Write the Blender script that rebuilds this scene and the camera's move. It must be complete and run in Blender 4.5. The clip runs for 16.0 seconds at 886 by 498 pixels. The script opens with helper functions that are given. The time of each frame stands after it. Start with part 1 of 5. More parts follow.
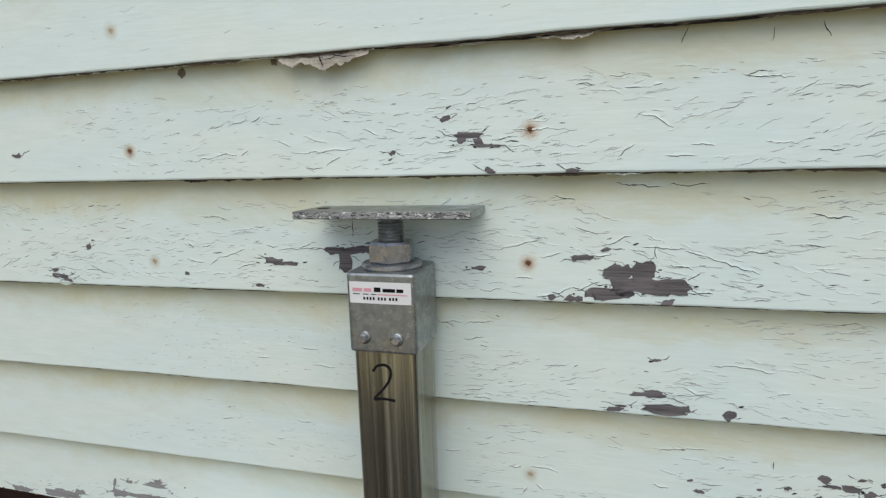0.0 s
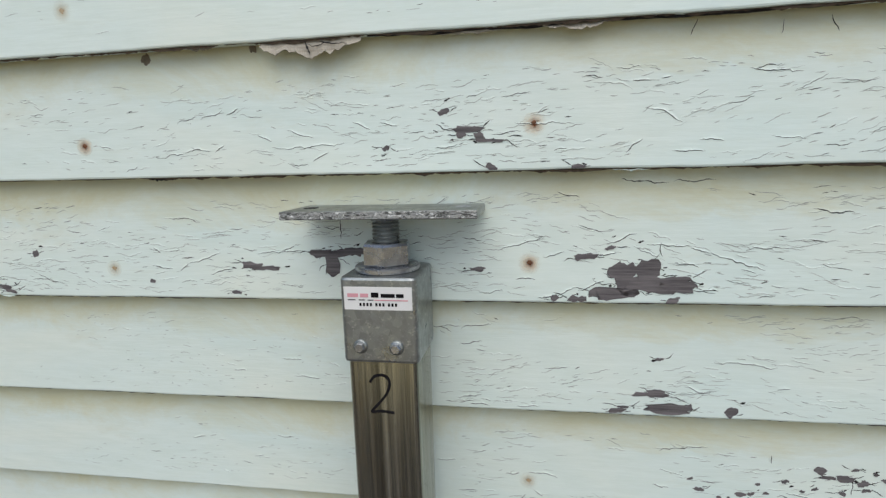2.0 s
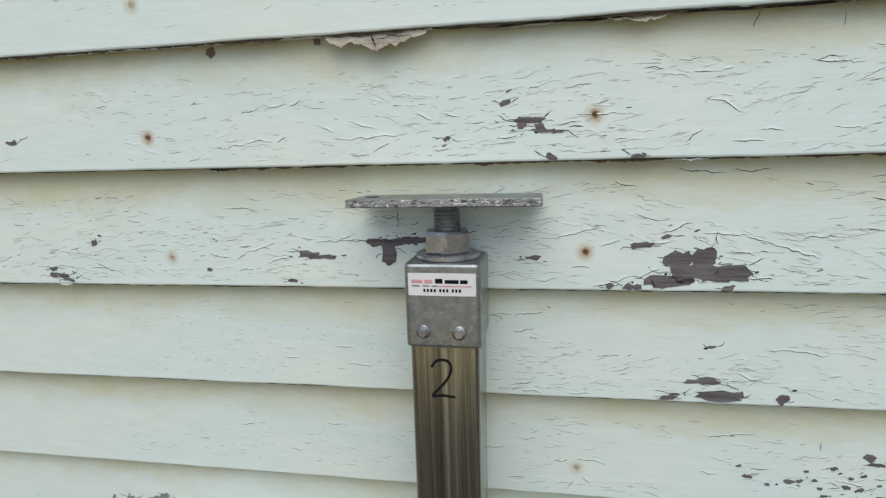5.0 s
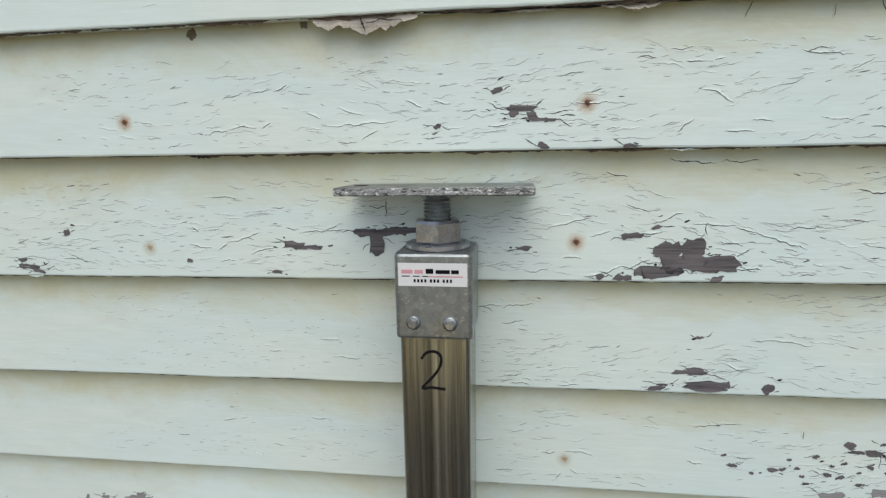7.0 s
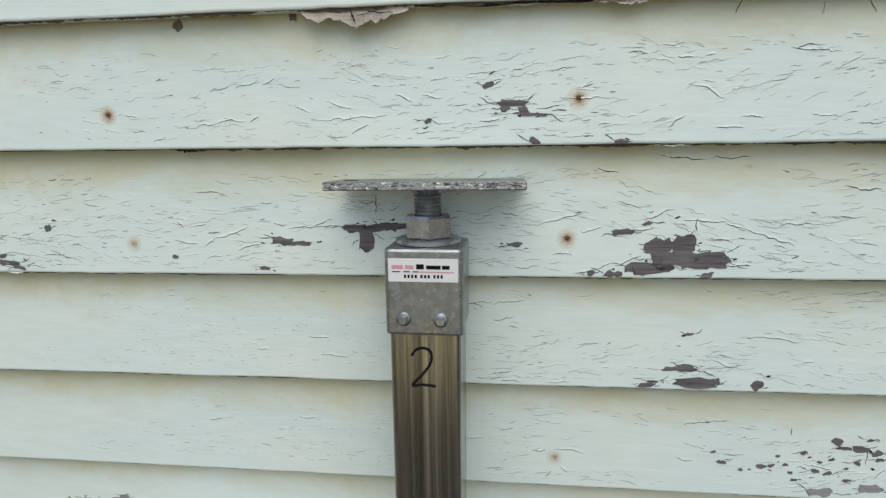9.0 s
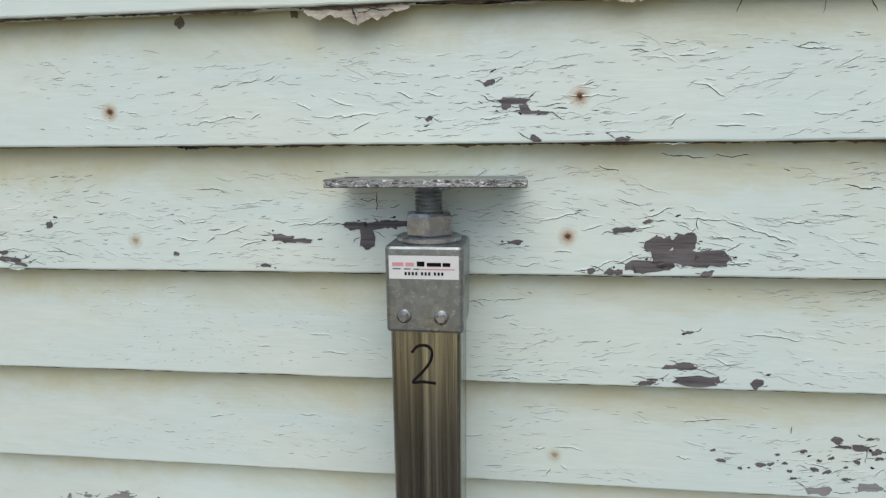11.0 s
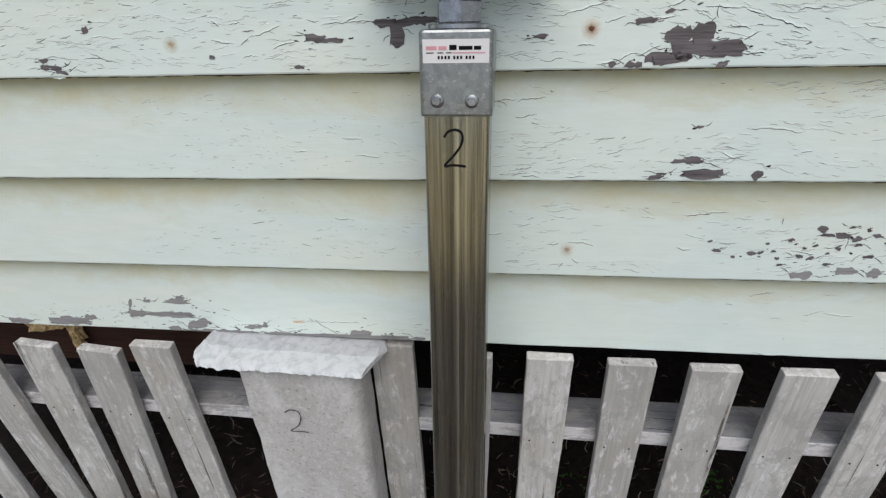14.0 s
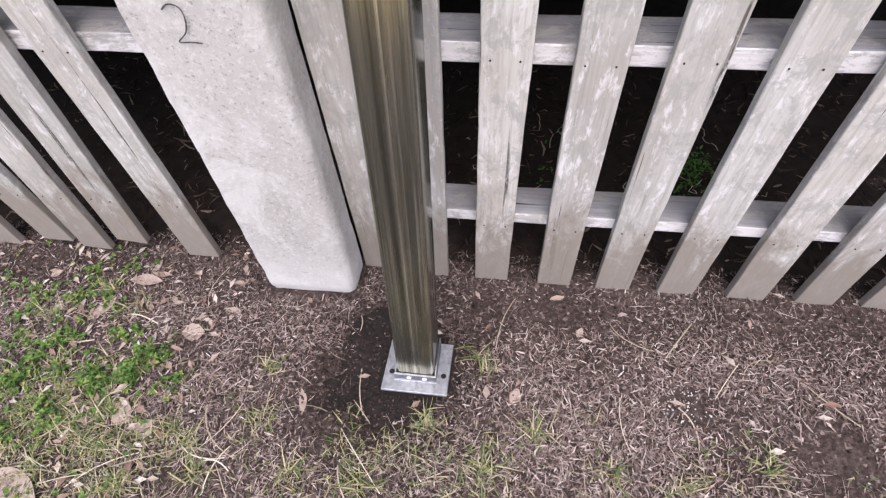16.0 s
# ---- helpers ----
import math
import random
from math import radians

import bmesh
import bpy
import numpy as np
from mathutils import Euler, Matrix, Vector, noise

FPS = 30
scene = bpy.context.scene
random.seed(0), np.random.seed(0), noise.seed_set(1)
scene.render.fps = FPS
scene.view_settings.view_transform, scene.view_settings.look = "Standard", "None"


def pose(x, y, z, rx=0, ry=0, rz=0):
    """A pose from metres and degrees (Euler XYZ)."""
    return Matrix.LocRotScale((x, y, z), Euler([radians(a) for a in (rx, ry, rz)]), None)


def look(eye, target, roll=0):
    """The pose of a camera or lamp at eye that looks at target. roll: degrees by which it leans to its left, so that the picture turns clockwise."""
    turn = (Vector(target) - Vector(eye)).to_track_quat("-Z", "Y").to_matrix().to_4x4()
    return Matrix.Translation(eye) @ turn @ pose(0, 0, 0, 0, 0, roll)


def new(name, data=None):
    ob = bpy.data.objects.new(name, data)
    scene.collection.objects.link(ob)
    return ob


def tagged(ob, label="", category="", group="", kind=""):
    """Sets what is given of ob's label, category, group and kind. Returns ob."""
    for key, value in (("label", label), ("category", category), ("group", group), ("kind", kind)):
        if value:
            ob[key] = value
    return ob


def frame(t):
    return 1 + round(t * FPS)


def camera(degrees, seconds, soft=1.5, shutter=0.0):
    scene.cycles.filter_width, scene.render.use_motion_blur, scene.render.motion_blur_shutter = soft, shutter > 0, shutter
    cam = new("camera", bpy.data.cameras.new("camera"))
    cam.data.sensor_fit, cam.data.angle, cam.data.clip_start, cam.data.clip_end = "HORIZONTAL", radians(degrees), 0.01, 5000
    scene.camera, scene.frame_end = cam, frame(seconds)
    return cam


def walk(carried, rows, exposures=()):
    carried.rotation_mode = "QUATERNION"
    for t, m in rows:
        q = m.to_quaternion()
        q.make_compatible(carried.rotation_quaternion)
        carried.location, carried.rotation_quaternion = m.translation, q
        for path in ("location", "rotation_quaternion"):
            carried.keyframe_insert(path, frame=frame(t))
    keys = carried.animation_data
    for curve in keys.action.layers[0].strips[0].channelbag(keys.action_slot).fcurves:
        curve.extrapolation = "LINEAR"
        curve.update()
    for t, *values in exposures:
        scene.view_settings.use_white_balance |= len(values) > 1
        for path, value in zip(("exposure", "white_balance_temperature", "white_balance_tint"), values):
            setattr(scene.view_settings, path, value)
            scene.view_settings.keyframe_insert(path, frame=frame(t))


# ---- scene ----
cam = camera(80.1, 16.0, soft=1.3)
PATH = [
    (0, (0.065, -0.592, 1.547), (-0.472, 1.228, 0.915), -4.8),
    (0.5, (0.061, -0.57, 1.548), (-0.396, 1.271, 0.915), -4.7),
    (1, (0.034, -0.565, 1.547), (-0.362, 1.288, 0.907), -4.5),
    (1.5, (0.017, -0.574, 1.548), (-0.347, 1.285, 0.905), -4.2),
    (2, (0.005, -0.571, 1.543), (-0.354, 1.285, 0.891), -4.0),
    (2.5, (0.008, -0.572, 1.539), (-0.369, 1.281, 0.889), -3.9),
    (3, (0.042, -0.57, 1.54), (-0.361, 1.278, 0.892), -3.9),
    (3.5, (0.058, -0.574, 1.54), (-0.359, 1.275, 0.899), -4.1),
    (4, (0.001, -0.585, 1.54), (-0.409, 1.266, 0.903), -4.2),
    (6.5, (-0.069, -0.603, 1.53), (-0.379, 1.258, 0.866), -3.1),
    (7, (-0.069, -0.594, 1.528), (-0.362, 1.27, 0.864), -3.0),
    (7.5, (-0.069, -0.589, 1.525), (-0.344, 1.279, 0.864), -2.9),
    (8, (-0.069, -0.59, 1.525), (-0.331, 1.279, 0.864), -2.8),
    (8.5, (-0.072, -0.591, 1.521), (-0.323, 1.281, 0.862), -2.5),
    (11, (-0.072, -0.593, 1.518), (-0.324, 1.278, 0.857), -2.3),
    (11.5, (-0.071, -0.597, 1.515), (-0.325, 1.274, 0.854), -2.4),
    (12, (-0.073, -0.598, 1.516), (-0.325, 1.271, 0.85), -2.5),
    (12.5, (-0.077, -0.601, 1.514), (-0.322, 1.263, 0.831), -2.6),
    (13, (-0.081, -0.618, 1.518), (-0.315, 1.224, 0.775), -2.7),
    (13.5, (-0.108, -0.658, 1.498), (-0.343, 1.13, 0.635), -2.8),
    (14, (-0.098, -0.694, 1.434), (-0.345, 0.999, 0.399), -2.9),
    (14.5, (-0.046, -0.731, 1.349), (-0.311, 0.823, 0.118), -3.4),
    (15, (-0.021, -0.75, 1.237), (-0.301, 0.617, -0.196), -3.9),
    (15.5, (-0.013, -0.72, 1.133), (-0.288, 0.488, -0.437), -5.3),
    (16, (-0.012, -0.702, 1.074), (-0.241, 0.455, -0.542), -5.1),
]
EXPOSURES = [(0.0, 0.15, 6260, 7), (12.8, 0.15, 6260, 7), (14.0, 0.18, 6320, 10), (14.6, 0.42, 6350, 16), (15.2, 0.78, 6400, 20), (16.0, 1.12, 6420, 19)]
walk(cam, [(t, look(eye, target, roll)) for t, eye, target, roll in PATH], EXPOSURES)

# ---- light: a bright, hazy sky in front of the wall ----
SUN_FROM = Vector((0.5, -2.3, 4.3)).normalized()
world = bpy.data.worlds.new("sky")
world.use_nodes = True
scene.world = world
wn = world.node_tree.nodes
wl = world.node_tree.links
sky = wn.new("ShaderNodeTexSky")
sky.sky_type = "NISHITA"
sky.sun_disc = False
sky.sun_elevation = math.asin(SUN_FROM.z)
sky.sun_rotation = math.atan2(SUN_FROM.x, SUN_FROM.y)
sky.dust_density = 3.0
wash = wn.new("ShaderNodeHueSaturation")
wash.inputs["Saturation"].default_value = 0.9
wl.new(sky.outputs[0], wash.inputs["Color"])
wl.new(wash.outputs[0], wn["Background"].inputs[0])
wn["Background"].inputs[1].default_value = 0.115

sun_data = bpy.data.lights.new("sun", "SUN")
sun_data.energy = 1.4
sun_data.angle = radians(65)
sun_data.color = (1.0, 0.98, 0.95)
sun = new("sun", sun_data)
sun.matrix_world = look(SUN_FROM * 4, (0, 0, 0))


# ---- materials ----
class Mat:
    """A node material in the making."""

    def __init__(self, name, rough=0.6, metal=0.0, spec=0.5):
        self.m = bpy.data.materials.new(name)
        self.m.use_nodes = True
        self.t = self.m.node_tree
        self.b = self.t.nodes["Principled BSDF"]
        self.b.inputs["Roughness"].default_value = rough
        self.b.inputs["Metallic"].default_value = metal
        self.b.inputs["Specular IOR Level"].default_value = spec
        self.co = self.t.nodes.new("ShaderNodeTexCoord")

    def node(self, kind, **ins):
        n = self.t.nodes.new(kind)
        for k, v in ins.items():
            n.inputs[k.replace("_", " ")].default_value = v
        return n

    def link(self, a, b):
        self.t.links.new(a, b)

    def noise(self, scale, stretch=(1, 1, 1), detail=4.0, rough=0.55, distort=0.0, coords="Object", seed=0.0):
        mp = self.node("ShaderNodeMapping", Scale=stretch, Location=(seed, seed * 0.7, seed * 1.3))
        self.link(self.co.outputs[coords], mp.inputs[0])
        n = self.node("ShaderNodeTexNoise", Scale=scale, Detail=detail, Roughness=rough, Distortion=distort)
        self.link(mp.outputs[0], n.inputs["Vector"])
        return n.outputs["Fac"]

    def ramp(self, fac, stops):
        r = self.t.nodes.new("ShaderNodeValToRGB")
        e = r.color_ramp.elements
        while len(e) < len(stops):
            e.new(0.5)
        for el, (p, c) in zip(e, stops):
            el.position = p
            el.color = (c, c, c, 1) if isinstance(c, (int, float)) else (*c, 1)
        self.link(fac, r.inputs[0])
        return r.outputs[0]

    def mix(self, fac, a, b, blend="MIX"):
        n = self.t.nodes.new("ShaderNodeMix")
        n.data_type, n.blend_type = "RGBA", blend
        for v, sock in ((fac, n.inputs[0]), (a, n.inputs[6]), (b, n.inputs[7])):
            if isinstance(v, (int, float)):
                sock.default_value = v
            elif isinstance(v, tuple):
                sock.default_value = (*v, 1)
            else:
                self.link(v, sock)
        return n.outputs[2]

    def color(self, c):
        self.link(c, self.b.inputs["Base Color"])

    def rough(self, c):
        self.link(c, self.b.inputs["Roughness"])

    def bump(self, height, strength=0.3, dist=0.002):
        n = self.node("ShaderNodeBump", Strength=strength, Distance=dist)
        self.link(height, n.inputs["Height"])
        old = self.b.inputs["Normal"].links
        if old:
            self.link(old[0].from_socket, n.inputs["Normal"])
        self.link(n.outputs[0], self.b.inputs["Normal"])

    def random(self, what="Random"):
        return self.t.nodes.new("ShaderNodeObjectInfo").outputs[what]

    def island(self):
        return self.t.nodes.new("ShaderNodeNewGeometry").outputs["Random Per Island"]


def make_paint():
    k = Mat("mint_paint", 0.42)
    big = k.noise(3.2, (0.8, 1, 2.2), 3, 0.5, 0.6)
    fine = k.noise(60.0, (0.25, 1, 1.5), 5, 0.65)
    c = k.ramp(big, [(0.28, (0.66, 0.765, 0.725)), (0.5, (0.71, 0.785, 0.725)), (0.72, (0.745, 0.785, 0.69))])
    c = k.mix(k.ramp(fine, [(0.35, 0.35), (0.6, 0.0)]), c, (0.61, 0.69, 0.61))
    grime = k.noise(14.0, (0.35, 1, 1.0), 6, 0.7, 0.6, seed=4.0)
    c = k.mix(k.ramp(grime, [(0.58, 0.0), (0.78, 0.55)]), c, (0.60, 0.60, 0.46))
    # warm lap shade painted in, with unrinsed dust and tannin, ragged, high on boards
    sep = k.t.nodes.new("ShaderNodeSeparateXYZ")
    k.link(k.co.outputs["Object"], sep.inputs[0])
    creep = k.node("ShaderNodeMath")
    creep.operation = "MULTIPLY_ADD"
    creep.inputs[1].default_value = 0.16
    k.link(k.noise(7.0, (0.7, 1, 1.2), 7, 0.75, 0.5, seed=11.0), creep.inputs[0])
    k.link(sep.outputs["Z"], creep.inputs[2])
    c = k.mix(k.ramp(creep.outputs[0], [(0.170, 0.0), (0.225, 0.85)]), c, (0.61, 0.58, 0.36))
    k.color(c)
    k.rough(k.ramp(fine, [(0.3, 0.5), (0.7, 0.34)]))
    k.bump(k.noise(26.0, (0.3, 1, 1.0), 4), 0.36, 0.0018)
    k.bump(k.noise(160.0, (0.15, 1, 1.6), 3, seed=2.0), 0.4, 0.0006)
    return k.m


def make_bare_wood(name="bare_grey_wood", dark=(0.055, 0.049, 0.050), light=(0.21, 0.19, 0.19)):
    k = Mat(name, 0.85, spec=0.2)
    g = k.noise(90.0, (0.12, 1, 2.2), 6, 0.7)
    k.color(k.ramp(g, [(0.3, dark), (0.72, light)]))
    k.bump(g, 0.5, 0.0008)
    return k.m


def make_plain(name, color, rough=0.7, metal=0.0, vary=0.25, scale=40.0, bump=0.0):
    k = Mat(name, rough, metal)
    n = k.noise(scale, (1, 1, 1), 5, 0.65)
    lo = tuple(v * (1 - vary) for v in color)
    hi = tuple(min(1.0, v * (1 + vary)) for v in color)
    k.color(k.ramp(n, [(0.3, lo), (0.7, hi)]))
    if bump:
        k.bump(n, bump, 0.001)
    return k.m


def make_galvanised(name="galvanised_steel", base=(0.295, 0.312, 0.308), rough=0.32):
    k = Mat(name, rough, 0.85)
    v = k.node("ShaderNodeTexVoronoi", Scale=130.0)
    k.link(k.co.outputs["Object"], v.inputs["Vector"])
    spangle = k.ramp(v.outputs["Color"], [(0.2, tuple(x * 0.86 for x in base)), (0.8, tuple(min(1, x * 1.1) for x in base))])
    dirt = k.noise(35.0, (1, 1, 1), 6, 0.7, 0.4)
    c = k.mix(k.ramp(dirt, [(0.5, 0.0), (0.72, 0.6)]), spangle, (0.22, 0.21, 0.19))
    scuff = k.noise(210.0, (1, 1, 1), 4, 0.7, seed=8.0)
    c = k.mix(k.ramp(scuff, [(0.56, 0.0), (0.68, 0.55)]), c, (0.62, 0.62, 0.60))
    k.color(c)
    k.rough(k.ramp(dirt, [(0.3, rough - 0.1), (0.75, rough + 0.22)]))
    k.bump(k.noise(220.0, (1, 1, 1), 4), 0.16, 0.0005)
    return k.m


def make_cut_edge():
    # flame-cut plate edge: dark scale, with white glints painted in as scratches
    k = Mat("scaled_plate_edge", 0.45, 0.75)
    a = k.noise(90.0, (1, 1, 3.0), 6, 0.75, 0.8)
    b = k.noise(300.0, (0.5, 1, 1.0), 4, 0.7, seed=4.0)
    c = k.ramp(a, [(0.36, (0.03, 0.03, 0.028)), (0.46, (0.16, 0.16, 0.15)), (0.54, (0.50, 0.50, 0.48)), (0.62, (0.07, 0.07, 0.065))])
    c = k.mix(k.ramp(b, [(0.56, 0.0), (0.63, 0.9)]), c, (0.90, 0.90, 0.87))
    k.color(c)
    k.bump(a, 0.6, 0.001)
    return k.m


def make_tube_steel():
    # mill-rolled tube: long streaks of brown lacquer over grey zinc
    k = Mat("streaked_tube_steel", 0.3, 0.9)
    s1 = k.noise(60.0, (1, 1, 0.012), 5, 0.72)
    s2 = k.noise(170.0, (1, 1, 0.02), 3, 0.6, seed=3.0)
    c = k.ramp(s1, [(0.28, (0.12, 0.119, 0.106)), (0.41, (0.25, 0.249, 0.222)), (0.49, (0.42, 0.412, 0.364)), (0.55, (0.225, 0.224, 0.198)), (0.64, (0.34, 0.336, 0.297)), (0.75, (0.76, 0.745, 0.685))])
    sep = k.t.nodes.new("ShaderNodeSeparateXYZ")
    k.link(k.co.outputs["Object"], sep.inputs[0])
    # fixed lengthwise bands scale the colour, brightest near the middle and corners
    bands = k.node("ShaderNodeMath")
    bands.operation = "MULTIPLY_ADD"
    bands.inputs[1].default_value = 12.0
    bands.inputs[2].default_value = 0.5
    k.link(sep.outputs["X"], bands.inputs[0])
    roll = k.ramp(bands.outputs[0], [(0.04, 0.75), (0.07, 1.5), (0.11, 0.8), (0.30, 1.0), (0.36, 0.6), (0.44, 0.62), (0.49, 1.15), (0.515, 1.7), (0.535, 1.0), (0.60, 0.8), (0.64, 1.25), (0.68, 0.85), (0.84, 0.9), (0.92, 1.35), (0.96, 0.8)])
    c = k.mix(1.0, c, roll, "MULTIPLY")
    c = k.mix(1.0, c, (0.98, 1.0, 0.93), "MULTIPLY")
    c = k.mix(k.ramp(s2, [(0.33, 0.4), (0.5, 0.0)]), c, (0.07, 0.062, 0.052))
    lacquer = k.noise(6.0, (3, 3, 0.5), 5, 0.7, 0.4, seed=9.0)
    c = k.mix(k.ramp(lacquer, [(0.50, 0.0), (0.64, 0.5)]), c, k.mix(1.0, c, (1.0, 0.86, 0.66), "MULTIPLY"))
    spots = k.noise(120.0, (1, 1, 0.6), 4, seed=5.0)
    c = k.mix(k.ramp(spots, [(0.62, 0.0), (0.72, 0.5)]), c, (0.40, 0.40, 0.34))
    k.color(c)
    k.rough(k.ramp(s2, [(0.3, 0.28), (0.7, 0.14)]))
    k.bump(s1, 0.12, 0.0006)
    return k.m


def make_picket(name="weathered_picket_wood", bare=0.535, tint=(1.0, 1.0, 1.0), along="z"):
    k = Mat(name, 0.85, spec=0.25)
    mp = k.node("ShaderNodeMapping")
    k.link(k.co.outputs["Object"], mp.inputs[0])
    off = k.node("ShaderNodeVectorMath")
    off.operation = "SCALE"
    off.inputs[0].default_value = (7.0, 3.0, 11.0)
    k.link(k.random(), off.inputs["Scale"])
    k.link(off.outputs[0], mp.inputs["Location"])

    def n(scale, stretch, detail, rough=0.6, distort=0.0):
        if along == "x":
            stretch = stretch[::-1]
        m2 = k.node("ShaderNodeMapping", Scale=stretch)
        k.link(mp.outputs[0], m2.inputs[0])
        t = k.node("ShaderNodeTexNoise", Scale=scale, Detail=detail, Roughness=rough, Distortion=distort)
        k.link(m2.outputs[0], t.inputs["Vector"])
        return t.outputs["Fac"]
    grain = n(140.0, (1, 1, 0.035), 5, 0.7, 0.15)
    blot = n(9.0, (1, 1, 0.5), 4)
    flake = n(60.0, (1, 1, 0.30), 6, 0.75, 0.3)
    wood = k.ramp(grain, [(0.26, (0.20, 0.19, 0.175)), (0.35, (0.46, 0.45, 0.43)), (0.5, (0.59, 0.58, 0.56)), (0.74, (0.70, 0.69, 0.67))])
    wood = k.mix(k.ramp(blot, [(0.36, 0.7), (0.6, 0.0)]), wood, (0.45, 0.41, 0.365))
    split = n(75.0, (1, 1, 0.022), 3, 0.6, 0.25)
    wood = k.mix(k.ramp(split, [(0.315, 0.9), (0.345, 0.0)]), wood, (0.075, 0.065, 0.056))
    tone = k.ramp(k.random(), [(0.0, 0.84), (1.0, 1.06)])
    wood = k.mix(1.0, wood, tone, "MULTIPLY")
    white = k.mix(blot, (0.74, 0.72, 0.71), (0.80, 0.79, 0.78))
    wood = k.mix(1.0, wood, tint, "MULTIPLY")
    amount = k.ramp(flake, [(bare, 0.0), (bare + 0.10, 0.8)])
    c = k.mix(amount, wood, white)
    mottle = n(24.0, (1, 1, 0.6), 7, 0.8, 0.5)
    c = k.mix(k.ramp(mottle, [(0.50, 0.0), (0.57, 0.65)]), c, (0.37, 0.365, 0.34))
    if along == "z":
        # soil splash and rot creep up from the foot in ragged tongues
        sep = k.t.nodes.new("ShaderNodeSeparateXYZ")
        k.link(k.co.outputs["Object"], sep.inputs[0])
        reach = k.node("ShaderNodeMath")
        reach.operation = "MULTIPLY_ADD"
        reach.inputs[1].default_value = -0.7
        k.link(n(20.0, (1, 1, 0.4), 6, 0.75, 0.5), reach.inputs[0])
        k.link(sep.outputs["Z"], reach.inputs[2])
        raised = k.node("ShaderNodeMath")
        raised.inputs[1].default_value = 0.5
        k.link(reach.outputs[0], raised.inputs[0])
        c = k.mix(k.ramp(raised.outputs[0], [(0.30, 0.85), (0.44, 0.0)]), c, (0.27, 0.235, 0.195))
    k.color(c)
    k.bump(grain, 0.8, 0.002)
    k.bump(amount, 0.3, 0.0006)
    return k.m


def make_concrete():
    k = Mat("rough_concrete", 0.9, spec=0.2)
    big = k.noise(5.0, (1, 1, 0.7), 5, 0.6, 0.3)
    fine = k.noise(120.0, (1, 1, 1), 5, 0.7)
    speck = k.noise(95.0, (1, 1, 1.15), 6, 0.75, 0.2, seed=6.0)
    c = k.ramp(big, [(0.3, (0.46, 0.443, 0.415)), (0.7, (0.56, 0.541, 0.510))])
    c = k.mix(k.ramp(speck, [(0.53, 0.0), (0.62, 0.55)]), c, (0.74, 0.73, 0.705))
    pits = k.noise(150.0, (1, 1, 1.1), 5, 0.7, 0.2, seed=16.0)
    c = k.mix(k.ramp(pits, [(0.34, 0.8), (0.43, 0.0)]), c, (0.25, 0.24, 0.23))
    bloom = k.noise(7.0, (1, 1, 0.8), 8, 0.78, 0.5, seed=9.0)
    c = k.mix(k.ramp(bloom, [(0.47, 0.0), (0.60, 0.6)]), c, (0.74, 0.733, 0.71))
    sep = k.t.nodes.new("ShaderNodeSeparateXYZ")
    k.link(k.co.outputs["Object"], sep.inputs[0])
    tide = k.node("ShaderNodeMath")
    tide.operation = "MULTIPLY_ADD"
    tide.inputs[1].default_value = 0.30
    k.link(k.noise(14.0, (1, 1, 1), 6, 0.7, 0.4, seed=13.0), tide.inputs[0])
    k.link(sep.outputs["Z"], tide.inputs[2])
    c = k.mix(k.ramp(tide.outputs[0], [(0.16, 0.75), (0.24, 0.45), (0.40, 0.0)]), c, (0.78, 0.775, 0.755))
    k.color(c)
    k.bump(speck, 0.6, 0.0035)
    k.bump(fine, 0.4, 0.0012)
    return k.m


def make_flashing(name="chalky_painted_tin", lo=(0.42, 0.43, 0.425), hi=(0.60, 0.62, 0.615)):
    k = Mat(name, 0.6)
    d = k.noise(50.0, (1, 1, 1), 6, 0.7, 0.5)
    c = k.ramp(d, [(0.3, lo), (0.55, hi)])
    rust = k.noise(90.0, (1.2, 1, 0.5), 5, 0.7, seed=3.0)
    c = k.mix(k.ramp(rust, [(0.66, 0.0), (0.74, 0.6)]), c, (0.30, 0.17, 0.11))
    k.color(c)
    k.bump(d, 0.4, 0.0012)
    return k.m


def make_soil():
    k = Mat("dark_brown_soil", 0.95, spec=0.15)
    big = k.noise(5.0, (1, 1, 1), 6, 0.7, 0.3)
    crumbs = k.noise(110.0, (1, 1, 1), 6, 0.75)
    chips = k.node("ShaderNodeTexVoronoi", Scale=170.0)
    k.link(k.co.outputs["Object"], chips.inputs["Vector"])
    c = k.ramp(big, [(0.3, (0.016, 0.011, 0.0095)), (0.7, (0.066, 0.047, 0.041))])
    c = k.mix(k.ramp(crumbs, [(0.42, 0.0), (0.7, 0.6)]), c, (0.20, 0.152, 0.136))
    base = k.mix(k.ramp(chips.outputs["Color"], [(0.80, 0.0), (0.9, 0.55)]), c, (0.36, 0.30, 0.26))
    sep = k.t.nodes.new("ShaderNodeSeparateXYZ")
    k.link(k.co.outputs["Object"], sep.inputs[0])
    # unseen pale tan far ground, added to throw warm light on tube and wall
    away = k.node("ShaderNodeMapRange", From_Min=-3.3, From_Max=-5.2)
    k.link(sep.outputs["Y"], away.inputs["Value"])
    k.color(k.mix(away.outputs[0], base, k.ramp(big, [(0.3, (0.46, 0.36, 0.19)), (0.7, (0.62, 0.50, 0.29))])))
    k.bump(crumbs, 1.0, 0.006)
    k.bump(big, 0.6, 0.01)
    return k.m


def make_islands(name, stops, rough=0.8, grain=True):
    k = Mat(name, rough, spec=0.25)
    c = k.ramp(k.island(), stops)
    if grain:
        c = k.mix(k.ramp(k.noise(220.0, (1, 1, 1), 4), [(0.3, 0.35), (0.6, 0.0)]), c, tuple(v * 0.45 for v in stops[0][1]))
    k.color(c)
    return k.m


